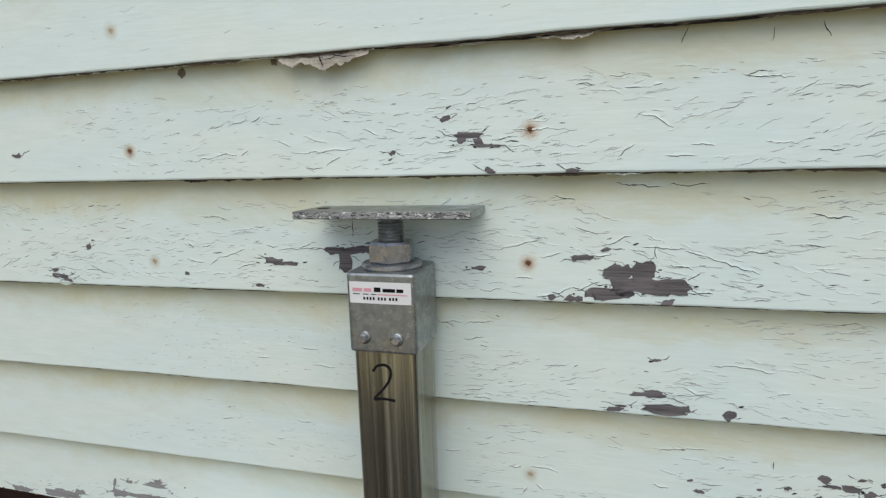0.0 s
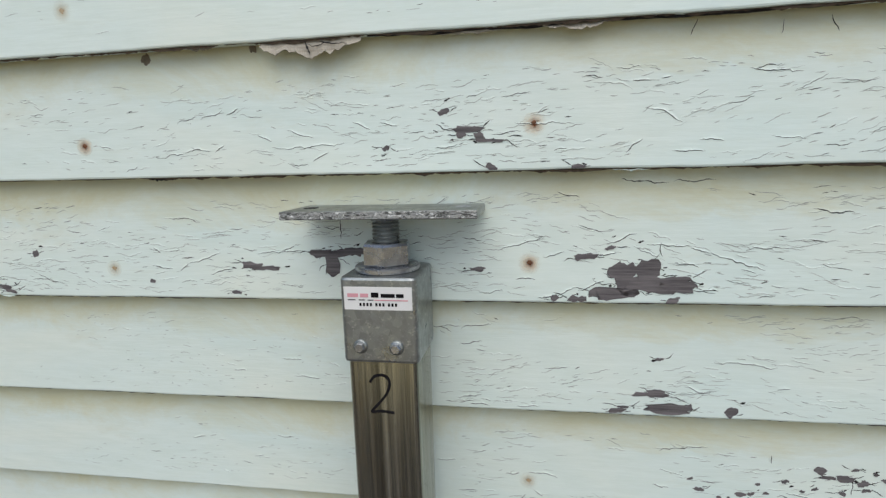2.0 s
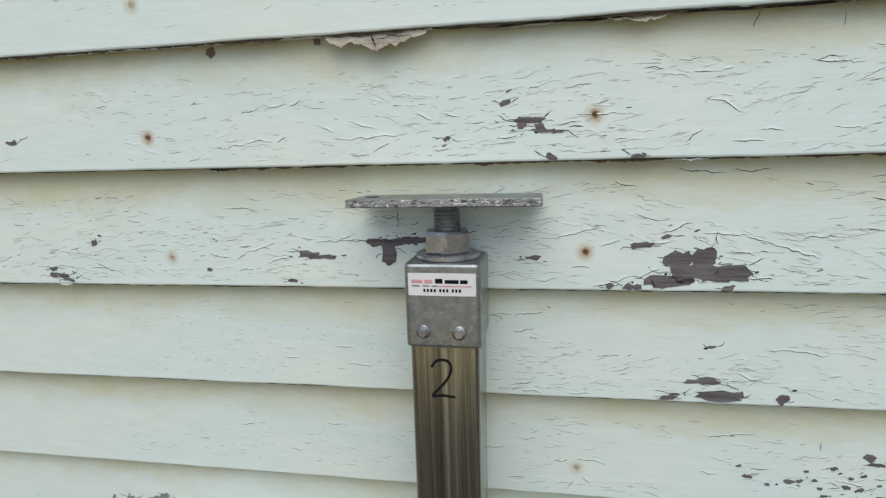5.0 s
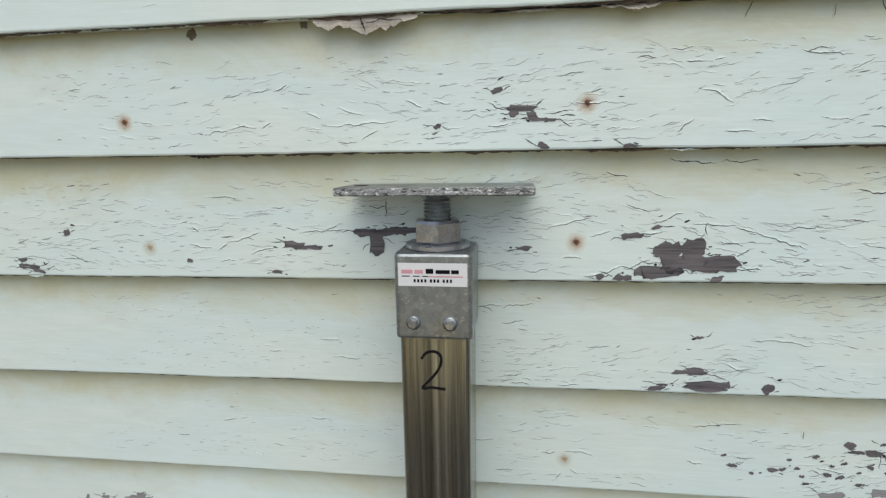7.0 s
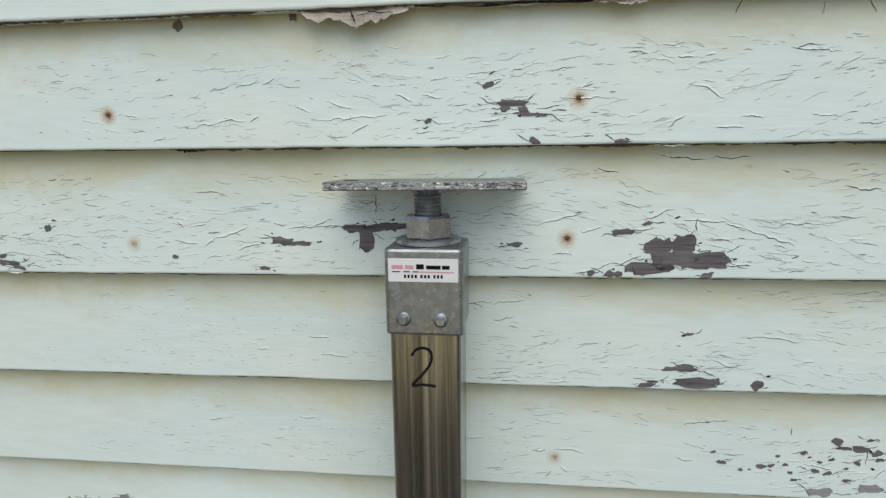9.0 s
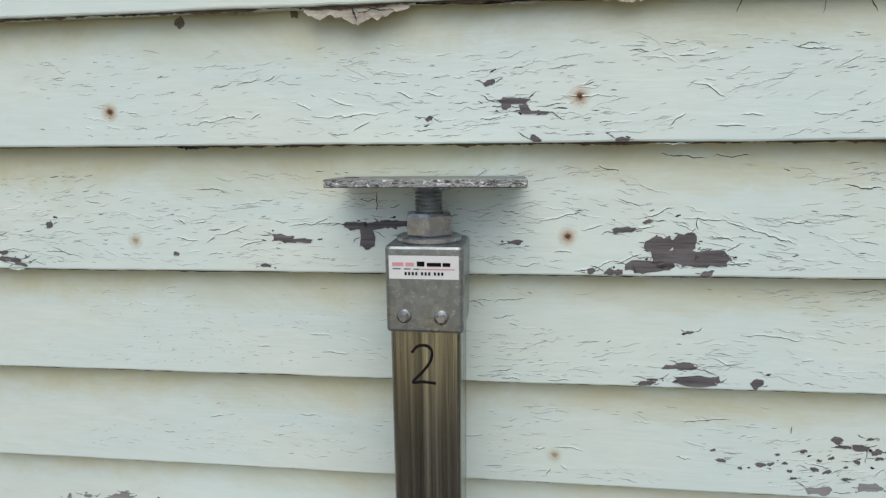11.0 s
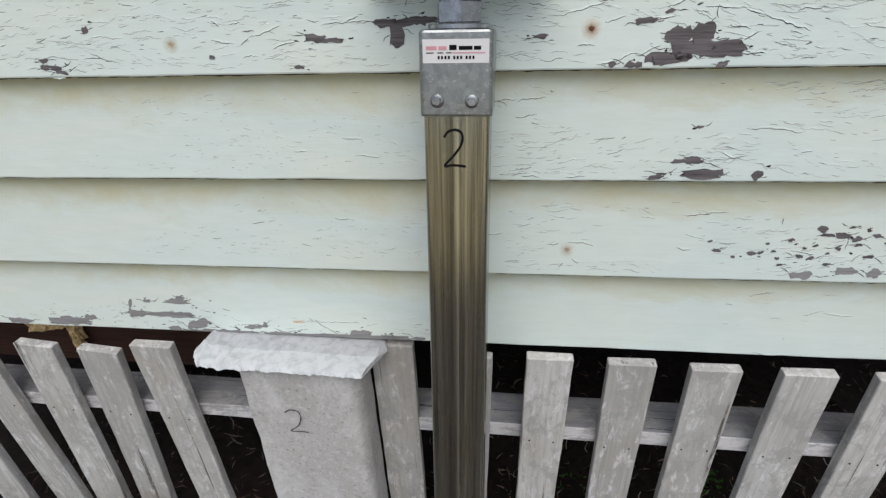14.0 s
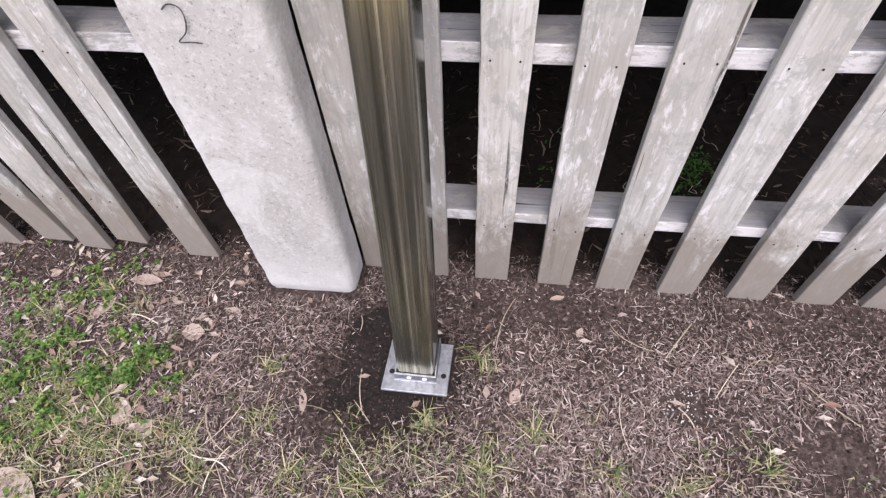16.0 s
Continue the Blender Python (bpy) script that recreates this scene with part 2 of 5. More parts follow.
def make_halo(name, strength, core, rim):
    k = Mat(name, 0.85)
    ln = k.t.nodes.new("ShaderNodeVectorMath")
    ln.operation = "LENGTH"
    k.link(k.co.outputs["Object"], ln.inputs[0])
    wob = k.noise(230.0, (0.7, 1, 1.2), 5, 0.7, 0.4)
    far = k.node("ShaderNodeMath")
    far.operation = "MULTIPLY_ADD"
    k.link(ln.outputs["Value"], far.inputs[0])
    far.inputs[1].default_value = 52.0
    soft = k.node("ShaderNodeMath")
    soft.operation = "MULTIPLY"
    soft.inputs[1].default_value = 0.45
    k.link(wob, soft.inputs[0])
    k.link(soft.outputs[0], far.inputs[2])
    c = k.ramp(far.outputs[0], [(0.36, core), (0.62, rim)])
    k.color(c)
    k.link(k.ramp(far.outputs[0], [(0.32, strength), (0.45, strength * 0.55), (0.66, strength * 0.2), (0.92, 0.0)]), k.b.inputs["Alpha"])
    return k.m


PAINT = make_paint()
RUST_HALO = make_halo("rust_halo", 0.85, (0.20, 0.06, 0.018), (0.66, 0.38, 0.15))
RUST_FAINT = make_halo("faint_rust_halo", 0.6, (0.50, 0.34, 0.17), (0.62, 0.46, 0.27))
BARE = make_bare_wood()
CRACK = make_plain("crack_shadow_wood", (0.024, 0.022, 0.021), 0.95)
HAIR = make_plain("hairline_crack", (0.30, 0.305, 0.28), 0.95)
UNDERCOAT = make_bare_wood("pinkish_undercoat", (0.25, 0.22, 0.175), (0.53, 0.485, 0.405))
BARE_PALE = make_bare_wood("pale_bare_wood", (0.19, 0.185, 0.18), (0.33, 0.32, 0.31))
RUST_PALE = make_plain("pale_rust_stain", (0.62, 0.49, 0.33), 0.8, 0, 0.2, 160.0)
NAIL = make_plain("rusty_nail", (0.16, 0.075, 0.04), 0.85, 0.2, 0.4, 300.0, 0.4)
MOULD = make_plain("dark_grime", (0.20, 0.165, 0.12), 0.9, 0, 0.3, 120.0)
LAP_SHADE = make_plain("lap_shade_brown", (0.075, 0.055, 0.036), 0.95, 0, 0.5, 90.0)
GALV = make_galvanised()
GALV_DARK = make_galvanised("darker_zinc_plating", (0.36, 0.37, 0.39), 0.24)
# zinc darkened so the socket front's shade is in its colour
SOCKET_ZINC = make_galvanised("shaded_zinc_socket", (0.15, 0.16, 0.175), 0.5)
CUT_EDGE = make_cut_edge()
BASE_ZINC = make_galvanised("bright_zinc_base", (0.52, 0.54, 0.58), 0.55)
TUBE = make_tube_steel()
STICKER = make_plain("white_sticker", (0.70, 0.69, 0.67), 0.35, 0, 0.04, 30.0)
INK = make_plain("black_ink", (0.010, 0.009, 0.010), 0.95, 0, 0.3)
INK.node_tree.nodes["Principled BSDF"].inputs["Specular IOR Level"].default_value = 0.1
PINK_INK = make_plain("faded_red_ink", (0.62, 0.30, 0.33), 0.5, 0, 0.1)
PENCIL = make_plain("dull_marker", (0.075, 0.068, 0.07), 0.8, 0, 0.5, 180.0)
HOLE = make_plain("hole_dark", (0.012, 0.012, 0.013), 0.9)
PICKET = make_picket(tint=(0.985, 0.985, 0.955))
RAIL = make_picket("weathered_rail_wood", 0.40, (0.86, 0.88, 0.93), "x")
RAIL_TOP = make_picket("shaded_bare_rail_wood", 0.68, (0.50, 0.52, 0.58), "x")
CONCRETE = make_concrete()
TIN = make_flashing()
TIN_GREY = make_flashing("dull_grey_tin", (0.34, 0.34, 0.345), (0.52, 0.525, 0.53))
SOIL = make_soil()
SHADE_SOIL = make_plain("shade_black_soil", (0.020, 0.0125, 0.0095), 0.95, 0, 0.6, 30.0, 0.8)
BEARER = make_bare_wood("red_brown_stained_timber", (0.07, 0.040, 0.028), (0.15, 0.085, 0.06))
BEARER_RED = make_bare_wood("red_brown_paint", (0.036, 0.018, 0.013), (0.085, 0.044, 0.032))
SUNLIT_TIMBER = make_plain("sunlit_orange_timber", (0.78, 0.48, 0.23), 0.9, 0, 0.6, 70.0, 0.6)
STRAW = make_islands("dry_straw_and_chips", [(0.0, (0.054, 0.037, 0.033)), (0.4, (0.092, 0.069, 0.06)), (0.75, (0.184, 0.145, 0.127)), (0.92, (0.313, 0.262, 0.232)), (1.0, (0.422, 0.373, 0.341))])
CHIPS = make_islands("pale_wood_chips", [(0.0, (0.145, 0.103, 0.092)), (0.4, (0.225, 0.17, 0.152)), (0.72, (0.347, 0.277, 0.247)), (0.93, (0.515, 0.438, 0.393)), (1.0, (0.612, 0.557, 0.511))])
SHRED = make_islands("shredded_bark", [(0.0, (0.108, 0.073, 0.064)), (0.35, (0.192, 0.138, 0.123)), (0.7, (0.333, 0.261, 0.236)), (0.93, (0.517, 0.438, 0.401)), (1.0, (0.601, 0.547, 0.511))])
STEM = make_islands("pale_dry_stem", [(0.0, (0.34, 0.28, 0.20)), (1.0, (0.66, 0.60, 0.50))])
DUG = make_plain("dug_dark_earth", (0.014, 0.0094, 0.0077), 0.95, 0, 0.7, 90.0, 1.0)
EARTH = make_islands("dug_earth_crumbs", [(0.0, (0.010, 0.007, 0.006)), (0.8, (0.045, 0.031, 0.026)), (1.0, (0.13, 0.095, 0.08))])
CLOD = make_islands("soil_clod", [(0.0, (0.018, 0.012, 0.010)), (0.6, (0.05, 0.035, 0.030)), (0.95, (0.11, 0.083, 0.073)), (1.0, (0.30, 0.25, 0.22))], 0.95)
# litter colours darkened for the shade below the floor
LITTER_SHADE = make_islands("shade_dark_litter", [(0.0, (0.012, 0.008, 0.006)), (0.78, (0.05, 0.032, 0.025)), (1.0, (0.30, 0.23, 0.18))])
LEAF_DRY = make_islands("dry_leaf", [(0.0, (0.22, 0.135, 0.105)), (0.3, (0.31, 0.22, 0.175)), (0.6, (0.40, 0.325, 0.275)), (0.85, (0.50, 0.435, 0.385)), (1.0, (0.68, 0.62, 0.56))])
WEED = make_islands("weed_green", [(0.0, (0.035, 0.08, 0.014)), (0.5, (0.075, 0.16, 0.028)), (0.85, (0.15, 0.24, 0.05)), (1.0, (0.30, 0.26, 0.10))], 0.55)
GRASS = make_islands("grass_blades", [(0.0, (0.07, 0.12, 0.035)), (0.3, (0.16, 0.20, 0.07)), (0.55, (0.32, 0.29, 0.14)), (1.0, (0.50, 0.44, 0.29))], 0.65)
FERN = make_islands("shaded_fern_green", [(0.0, (0.03, 0.10, 0.015)), (1.0, (0.08, 0.20, 0.03))], 0.5)
GRIT = make_islands("pale_grit", [(0.0, (0.45, 0.42, 0.40)), (1.0, (0.72, 0.70, 0.68))], 0.9)


# ---- helpers of this scene ----
def link_mesh(name, me, material, parent=None, label=""):
    me.materials.append(material)
    ob = new(name, me)
    if parent is not None:
        ob.parent = parent
    if label:
        ob["label"] = label
    return ob


def part(name, bm, material, parent=None, label="", smooth=False):
    me = bpy.data.meshes.new(name)
    bm.to_mesh(me)
    bm.free()
    if smooth:
        me.polygons.foreach_set("use_smooth", [True] * len(me.polygons))
    return link_mesh(name, me, material, parent, label)


def raw(name, verts, faces, material, parent=None, label=""):
    me = bpy.data.meshes.new(name)
    me.from_pydata([tuple(v) for v in verts], [], faces)
    me.update()
    return link_mesh(name, me, material, parent, label)


def thing(name, m, label, category, group="", kind=""):
    ob = new(name)
    ob.empty_display_size = 0.05
    ob.matrix_world = m
    return tagged(ob, label, category, group, kind)


def box(x0, x1, y0, y1, z0, z1, bevel=0.0, seg=2):
    bm = bmesh.new()
    bmesh.ops.create_cube(bm, size=1.0)
    for v in bm.verts:
        v.co = ((x0 + x1) / 2 + v.co.x * (x1 - x0), (y0 + y1) / 2 + v.co.y * (y1 - y0), (z0 + z1) / 2 + v.co.z * (z1 - z0))
    if bevel:
        bmesh.ops.bevel(bm, geom=bm.edges[:], offset=bevel, segments=seg, affect="EDGES", profile=0.5)
    return bm


def rounded_rect(hw, hd, r, n=5):
    pts = []
    for cx, cy, a0 in ((hw - r, hd - r, 0), (-hw + r, hd - r, 90), (-hw + r, -hd + r, 180), (hw - r, -hd + r, 270)):
        for i in range(n + 1):
            a = radians(a0 + 90 * i / n)
            pts.append((cx + r * math.cos(a), cy + r * math.sin(a)))
    return pts


def loft(rings, cap=True):
    """A closed skin over rings of points that have equal counts."""
    bm = bmesh.new()
    rows = [[bm.verts.new(p) for p in ring] for ring in rings]
    n = len(rows[0])
    for a, b in zip(rows, rows[1:]):
        for i in range(n):
            bm.faces.new((a[i], a[(i + 1) % n], b[(i + 1) % n], b[i]))
    if cap:
        bm.faces.new(rows[0][::-1])
        bm.faces.new(rows[-1])
    bmesh.ops.recalc_face_normals(bm, faces=bm.faces[:])
    return bm


def ring(cx, cy, r, z, n=24, turn=0.0):
    return [(cx + r * math.cos(turn + 2 * math.pi * i / n), cy + r * math.sin(turn + 2 * math.pi * i / n), z) for i in range(n)]


def stroke(points, width, y, taper=0.0, steps=14):
    """A flat pen stroke through points in the xz plane at depth y."""
    pts = []
    P = [points[0], *points, points[-1]]
    for a, b, c, d in zip(P, P[1:], P[2:], P[3:]):
        for i in range(steps):
            t = i / steps
            pts.append(tuple(0.5 * (2 * b[j] + (c[j] - a[j]) * t + (2 * a[j] - 5 * b[j] + 4 * c[j] - d[j]) * t * t + (3 * b[j] - a[j] - 3 * c[j] + d[j]) * t ** 3) for j in (0, 1)))
    pts.append(points[-1])
    bm = bmesh.new()
    last = None
    for i, p in enumerate(pts):
        q0, q1 = pts[max(i - 1, 0)], pts[min(i + 1, len(pts) - 1)]
        d = Vector((q1[0] - q0[0], q1[1] - q0[1])).normalized()
        w = width / 2 * (1 - taper * abs(2 * i / (len(pts) - 1) - 1) ** 3) * (0.85 + 0.3 * noise.noise((i * 0.25, width * 900, 0)))
        row = [bm.verts.new((p[0] - d.y * w, y, p[1] + d.x * w)), bm.verts.new((p[0] + d.y * w, y, p[1] - d.x * w))]
        if last:
            bm.faces.new((last[0], last[1], row[1], row[0]))
        last = row
    bmesh.ops.recalc_face_normals(bm, faces=bm.faces[:])
    return bm


# ---- the weatherboard wall ----
LAP = math.atan(0.022 / 0.15)
rng = random.Random(7)
# height of each foot, its slope, and how far the worn lip hangs below
BOARD_FOOT = [(1.5805, -0.0125, 0.0), (1.4365, -0.012, 0.001), (1.2815, -0.002, 0.0025), (1.131, 0.003, 0.002), (0.973, 0.005, 0.0025), (0.8265, 0.005, 0.0)]
LIP = {}

wall = part("wall_front", box(-3.2, 3.2, 0.03, 0.10, 0.85, 3.2), BEARER)
tagged(wall, "timber wall clad in peeling mint weatherboards", "wall", kind="structure")


def weatherboard(foot, slope, seed, drop=0.0, tall=0.168):
    xs = [-3.2, -2.4, -1.8] + [-1.4 + 0.02 * i for i in range(126)] + [1.4, 2.2, 3.2]
    section = [(0.0, 0.0025 - drop), (0.0007, 0.0007 - drop), (0.0025, -drop), (0.0175, -drop), (0.019, 0.002 - drop), (0.006, tall), (0.0, tall), (0.0, tall * 0.55)]
    rings = []
    for x in xs:
        low = 0.0011 * noise.noise((x * 9, seed, 0)) + 0.0007 * noise.noise((x * 40, seed, 5))
        bow = 0.0
        rings.append([(x, y + bow, z + (low if z < 0.01 else 0)) for y, z in section])
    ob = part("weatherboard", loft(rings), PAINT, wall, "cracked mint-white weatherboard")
    ob.matrix_world = pose(0, -0.007, foot + slope * 0.2, -math.degrees(LAP), 0, 0) @ Matrix.Rotation(-math.atan(slope), 4, "Y")
    LIP[ob.name] = drop
    return ob


boards = [weatherboard(z, s, i, d) for i, (z, s, d) in enumerate(BOARD_FOOT)]
for i in range(11):
    weatherboard(1.579 + 0.15 * (i + 1), -0.009, 20 + i)


def blob(x, z, w, h, tilt, seed, lift=0.0005, low=0.001):
    """A flat patch with the straight, broken edges that paint flakes off along."""
    r = random.Random(int(seed * 1000))
    n = 9 + int(w * 170)
    t = radians(tilt) * (0.6 if w > 2 * h else 1.0)
    ring_pts = []
    for i in range(n):
        a = 2 * math.pi * (i + r.uniform(-0.38, 0.38)) / n
        ca, sa = math.cos(a), math.sin(a)
        k = (abs(ca) ** 3.4 + abs(sa) ** 3.4) ** (-1 / 3.4) * r.choice((0.70, 0.84, 0.95, 1.05, 1.16))
        ring_pts.append((ca * k * w / 2, sa * k * h / 2))
    pts = []
    for (ax, az), (bx, bz) in zip(ring_pts, ring_pts[1:] + ring_pts[:1]):
        m = r.uniform(0.3, 0.7)
        for px, pz in ((ax, az), (ax + (bx - ax) * m + r.gauss(0, 0.0006), az + (bz - az) * m + r.gauss(0, 0.0004 + 0.04 * h))):
            pts.append((x + px * math.cos(t) - pz * math.sin(t), -lift, max(z + px * math.sin(t) + pz * math.cos(t), low)))
    return pts


def down(board, z):
    """Features near a board's foot follow its worn lip."""
    return z - LIP[board.name] * max(0.0, 1 - z / 0.03)


def bare_patches(board, specs, seed, material=None, name="bare_patch", label="bare grey wood where paint fell"):
    material = material or BARE
    specs = [(x, down(board, z), w, h, tilt) for x, z, w, h, tilt in specs]
    for j, (x, z, w, h, tilt) in enumerate(specs):
        pts = blob(x, z, w, h, tilt, seed + j * 1.7, 0.0004 + 0.00012 * (j % 5), 0.001 - LIP[board.name])
        bm = bmesh.new()
        vs = [bm.verts.new(p) for p in pts]
        f = bm.faces.new(vs)
        bmesh.ops.triangulate(bm, faces=[f])
        bmesh.ops.recalc_face_normals(bm, faces=bm.faces[:])
        part(name, bm, material, board, label)
    if material in (BARE, BARE_PALE):
        fringe(board, specs, seed)


def fringe(board, specs, seed):
    """Splits that run on from the ends of bare patches, and small flecks beside them."""
    r = random.Random(int(seed * 10))
    V, F = [], []
    for x, z, w, h, tilt in specs:
        for side in (-1, 1):
            if r.random() < 0.75 and w > 0.009:
                x0 = x + side * w * 0.42
                ln = r.uniform(0.006, 0.5 * w + 0.010)
                crack_strip(V, F, x0, z + r.uniform(-0.3, 0.3) * h, x0 + side * ln, max(0.002, z + r.gauss(0, 0.35) * ln), 0.0010, r.random() * 50, 0.2, 0.0003)
        for _ in range(int(w * 130)):
            fx, fz = x + r.gauss(0, 0.55) * w, z + r.gauss(0, 0.7) * h
            if fz > 0.003:
                crack_strip(V, F, fx, fz, fx + r.uniform(0.002, 0.007), max(0.002, fz + r.gauss(0, 0.0015)), r.uniform(0.0008, 0.0026), r.random() * 50, 0.2, 0.00028)
    if F:
        raw("paint_crack", V, F, CRACK, board, "dark splits at the edges of bare patches")["kind"] = "stuff"


def crack_run(t, n, ln, wob, seed):
    """How far a crack strays from its straight line."""
    stray = min(ln * wob, 0.0045) * (0.8 * noise.noise((t * 2.2, seed * 1.37, 0.5)) + 0.2 * noise.noise((t * 9.0, seed, 3.5)))
    return stray + min(0.0011, 0.045 * ln) * (0.7 * round(2.2 * noise.noise((t * n * 0.16, seed, 6.5))) + 0.6 * noise.noise((t * n * 0.5, seed, 2.5)))


def crack_strip(V, F, x0, z0, x1, z1, width, seed, wob=0.10, lift=0.0003, floor=0.0004):
    n = max(5, int(math.hypot(x1 - x0, z1 - z0) / 0.0018))
    dx, dz = x1 - x0, z1 - z0
    ln = math.hypot(dx, dz) or 1e-6
    nx, nz = -dz / ln, dx / ln
    first = len(V)
    for i in range(n + 1):
        t = i / n
        off = crack_run(t, n, ln, wob, seed)
        px, pz = x0 + dx * t + nx * off, z0 + dz * t + nz * off
        w = width * 0.62 * (math.sin(math.pi * min(max(t, 0.02), 0.98)) ** 0.6) * (0.75 + 0.7 * noise.noise((t * 9.0, seed, 8.0)))
        V.append((px + nx * w, -lift, max(pz + nz * w, floor + 0.0004)))
        V.append((px - nx * w, -lift, max(pz - nz * w, floor)))
    for i in range(n):
        a = first + 2 * i
        F.append((a, a + 1, a + 3, a + 2))


def paint_lip(V, F, x0, z0, x1, z1, seed, wide=0.0045, rise=0.0011, wob=0.10):
    """The paint beside a crack, curled away from the wood along the split."""
    n = max(5, int(math.hypot(x1 - x0, z1 - z0) / 0.0018))
    dx, dz = x1 - x0, z1 - z0
    ln = math.hypot(dx, dz) or 1e-6
    nx, nz = -dz / ln, dx / ln
    if nz < 0:
        sign = -1
    else:
        sign = 1
    first = len(V)
    for i in range(n + 1):
        t = i / n
        off = crack_run(t, n, ln, wob, seed)
        px, pz = x0 + dx * t + nx * off, z0 + dz * t + nz * off
        body = math.sin(math.pi * min(max(t, 0.01), 0.99)) ** 0.6
        w = wide * body * (0.8 + 0.5 * noise.noise((t * 6.0, seed, 2.0)))
        up = rise * body * (0.8 + 0.6 * noise.noise((t * 7.0, seed, 5.0)))
        for k, lift in ((0.08, up), (0.45, up * 0.35), (1.0, -0.00005)):
            V.append((px + sign * nx * w * k, -lift, max(pz + sign * nz * w * k, 0.001)))
    for i in range(n):
        for k in range(2):
            a = first + 3 * i + k
            F.append((a, a + 1, a + 4, a + 3))


def open_cracks(board, specs, seed, width=0.0011):
    V, F = [], []
    LV, LF = [], []
    for j, (x0, z0, x1, z1) in enumerate(specs):
        paint_lip(LV, LF, x0, z0, x1, z1, seed + j, 0.0050, 0.0006)
    lips = raw("paint_lip", LV, LF, PAINT, board, "paint curled up along a split")
    lips["kind"] = "stuff"
    for j, (x0, z0, x1, z1) in enumerate(specs):
        crack_strip(V, F, x0, z0, x1, z1, width * (0.8 + 0.5 * rng.random()), seed + j)
    ob = raw("open_crack", V, F, CRACK, board, "dark split in the paint")
    ob["kind"] = "stuff"


def hairlines(board, count, x0, x1, z0, z1, seed, longest=0.034, width=0.00066, thin=None):
    """Fine short cracks that follow the grain."""
    r = random.Random(seed)
    V, F, V2, F2 = [], [], [], []
    LV, LF = [], []
    for j in range(count):
        x = r.uniform(x0, x1)
        z = z0 + (z1 - z0) * r.random() ** 1.15
        clump = noise.noise((x * 5.0, z * 16.0, seed))
        if clump < -0.32 + 0.3 * r.random():
            continue
        if thin and x < thin[0] and r.random() > thin[1]:
            continue
        ln = longest * (0.20 + 0.9 * r.random() ** 2.6)
        ang = radians(34) * noise.noise((x * 4.0, z * 10.0, seed + 4)) + radians(r.gauss(0, 7))
        dx, dz = ln * math.cos(ang) / 2, ln * math.sin(ang) / 2
        dark = r.random() < 0.14
        crack_strip(V if dark else V2, F if dark else F2, x - dx, z - dz, x + dx, z + dz, width * r.uniform(0.5, 1.3) * (1.25 if dark else 1.0), seed * 10 + j, 0.13, 0.0002)
        if ln > 0.011 and r.random() < 0.38:
            paint_lip(LV, LF, x - dx, z - dz, x + dx, z + dz, seed * 10 + j, r.uniform(0.0025, 0.0045), r.uniform(0.0002, 0.00045), 0.13)
    for vv, ff, mm in ((V, F, CRACK), (V2, F2, HAIR), (LV, LF, PAINT)):
        if ff:
            raw("paint_crack", vv, ff, mm, board, "fine hairline cracks in paint")["kind"] = "stuff"


def rust_halo(board, x, z, size, material):
    """A thin stain that fades out into the paint."""
    bm = bmesh.new()
    rings = [[bm.verts.new((r * math.cos(a) * size, 0, r * math.sin(a) * size)) for a in (2 * math.pi * i / 28 for i in range(28))] for r in (0.0004, 0.008, 0.016)]
    for a, b in zip(rings, rings[1:]):
        for i in range(28):
            bm.faces.new((a[i], a[(i + 1) % 28], b[(i + 1) % 28], b[i]))
    bm.faces.new(rings[0])
    ob = part("rust_stain", bm, material, board, "orange rust bleeding round a nail")
    ob.location = (x, -0.00025, z)
    ob.scale = (1.0, 1.0, 1.0)


def nail(board, x, z, size=1.0, strong=True):
    rust_halo(board, x, z - 0.001, size, RUST_HALO if strong else RUST_FAINT)
    if strong:
        rings = [[(x + rr * math.cos(a), y, z + rr * math.sin(a)) for a in (2 * math.pi * i / 12 for i in range(12))] for rr, y in ((0.0026, 0.001), (0.0026, -0.0004), (0.0015, -0.0009))]
        part("nail_head", loft(rings), NAIL, board, "rusted nail head", True)


top_board, board_b, board_c, board_d, board_e, board_f = boards
bare_patches(board_b, [(-0.095, 0.063, 0.014, 0.006, 15), (-0.070, 0.044, 0.037, 0.007, 0), (-0.077, 0.039, 0.010, 0.009, 0), (-0.058, 0.036, 0.013, 0.011, 20), (-0.046, 0.031, 0.032, 0.003, -3), (-0.162, 0.026, 0.010, 0.006, 10), (-0.045, 0.004, 0.013, 0.007, -30), (0.046, 0.003, 0.013, 0.005, 0)], 1.0)
bare_patches(board_b, [(-0.445, 0.136, 0.012, 0.012, 20), (-0.310, 0.142, 0.009, 0.014, 5), (-0.38, 0.147, 0.16, 0.006, 0)], 3.0, MOULD, "grime_spot", "brown grime spot under the lap")
bare_patches(board_c, [(-0.671, 0.057, 0.012, 0.010, 40), (-0.351, 0.041, 0.030, 0.010, -10), (-0.333, 0.038, 0.040, 0.006, 0), (-0.258, 0.056, 0.032, 0.011, 0), (-0.244, 0.043, 0.018, 0.034, 0), (-0.236, 0.056, 0.030, 0.008, 0), (-0.217, 0.058, 0.044, 0.011, 0), (-0.066, 0.037, 0.017, 0.006, 0), (0.056, 0.052, 0.023, 0.009, 8), (0.083, 0.062, 0.013, 0.005, 15)], 5.0)
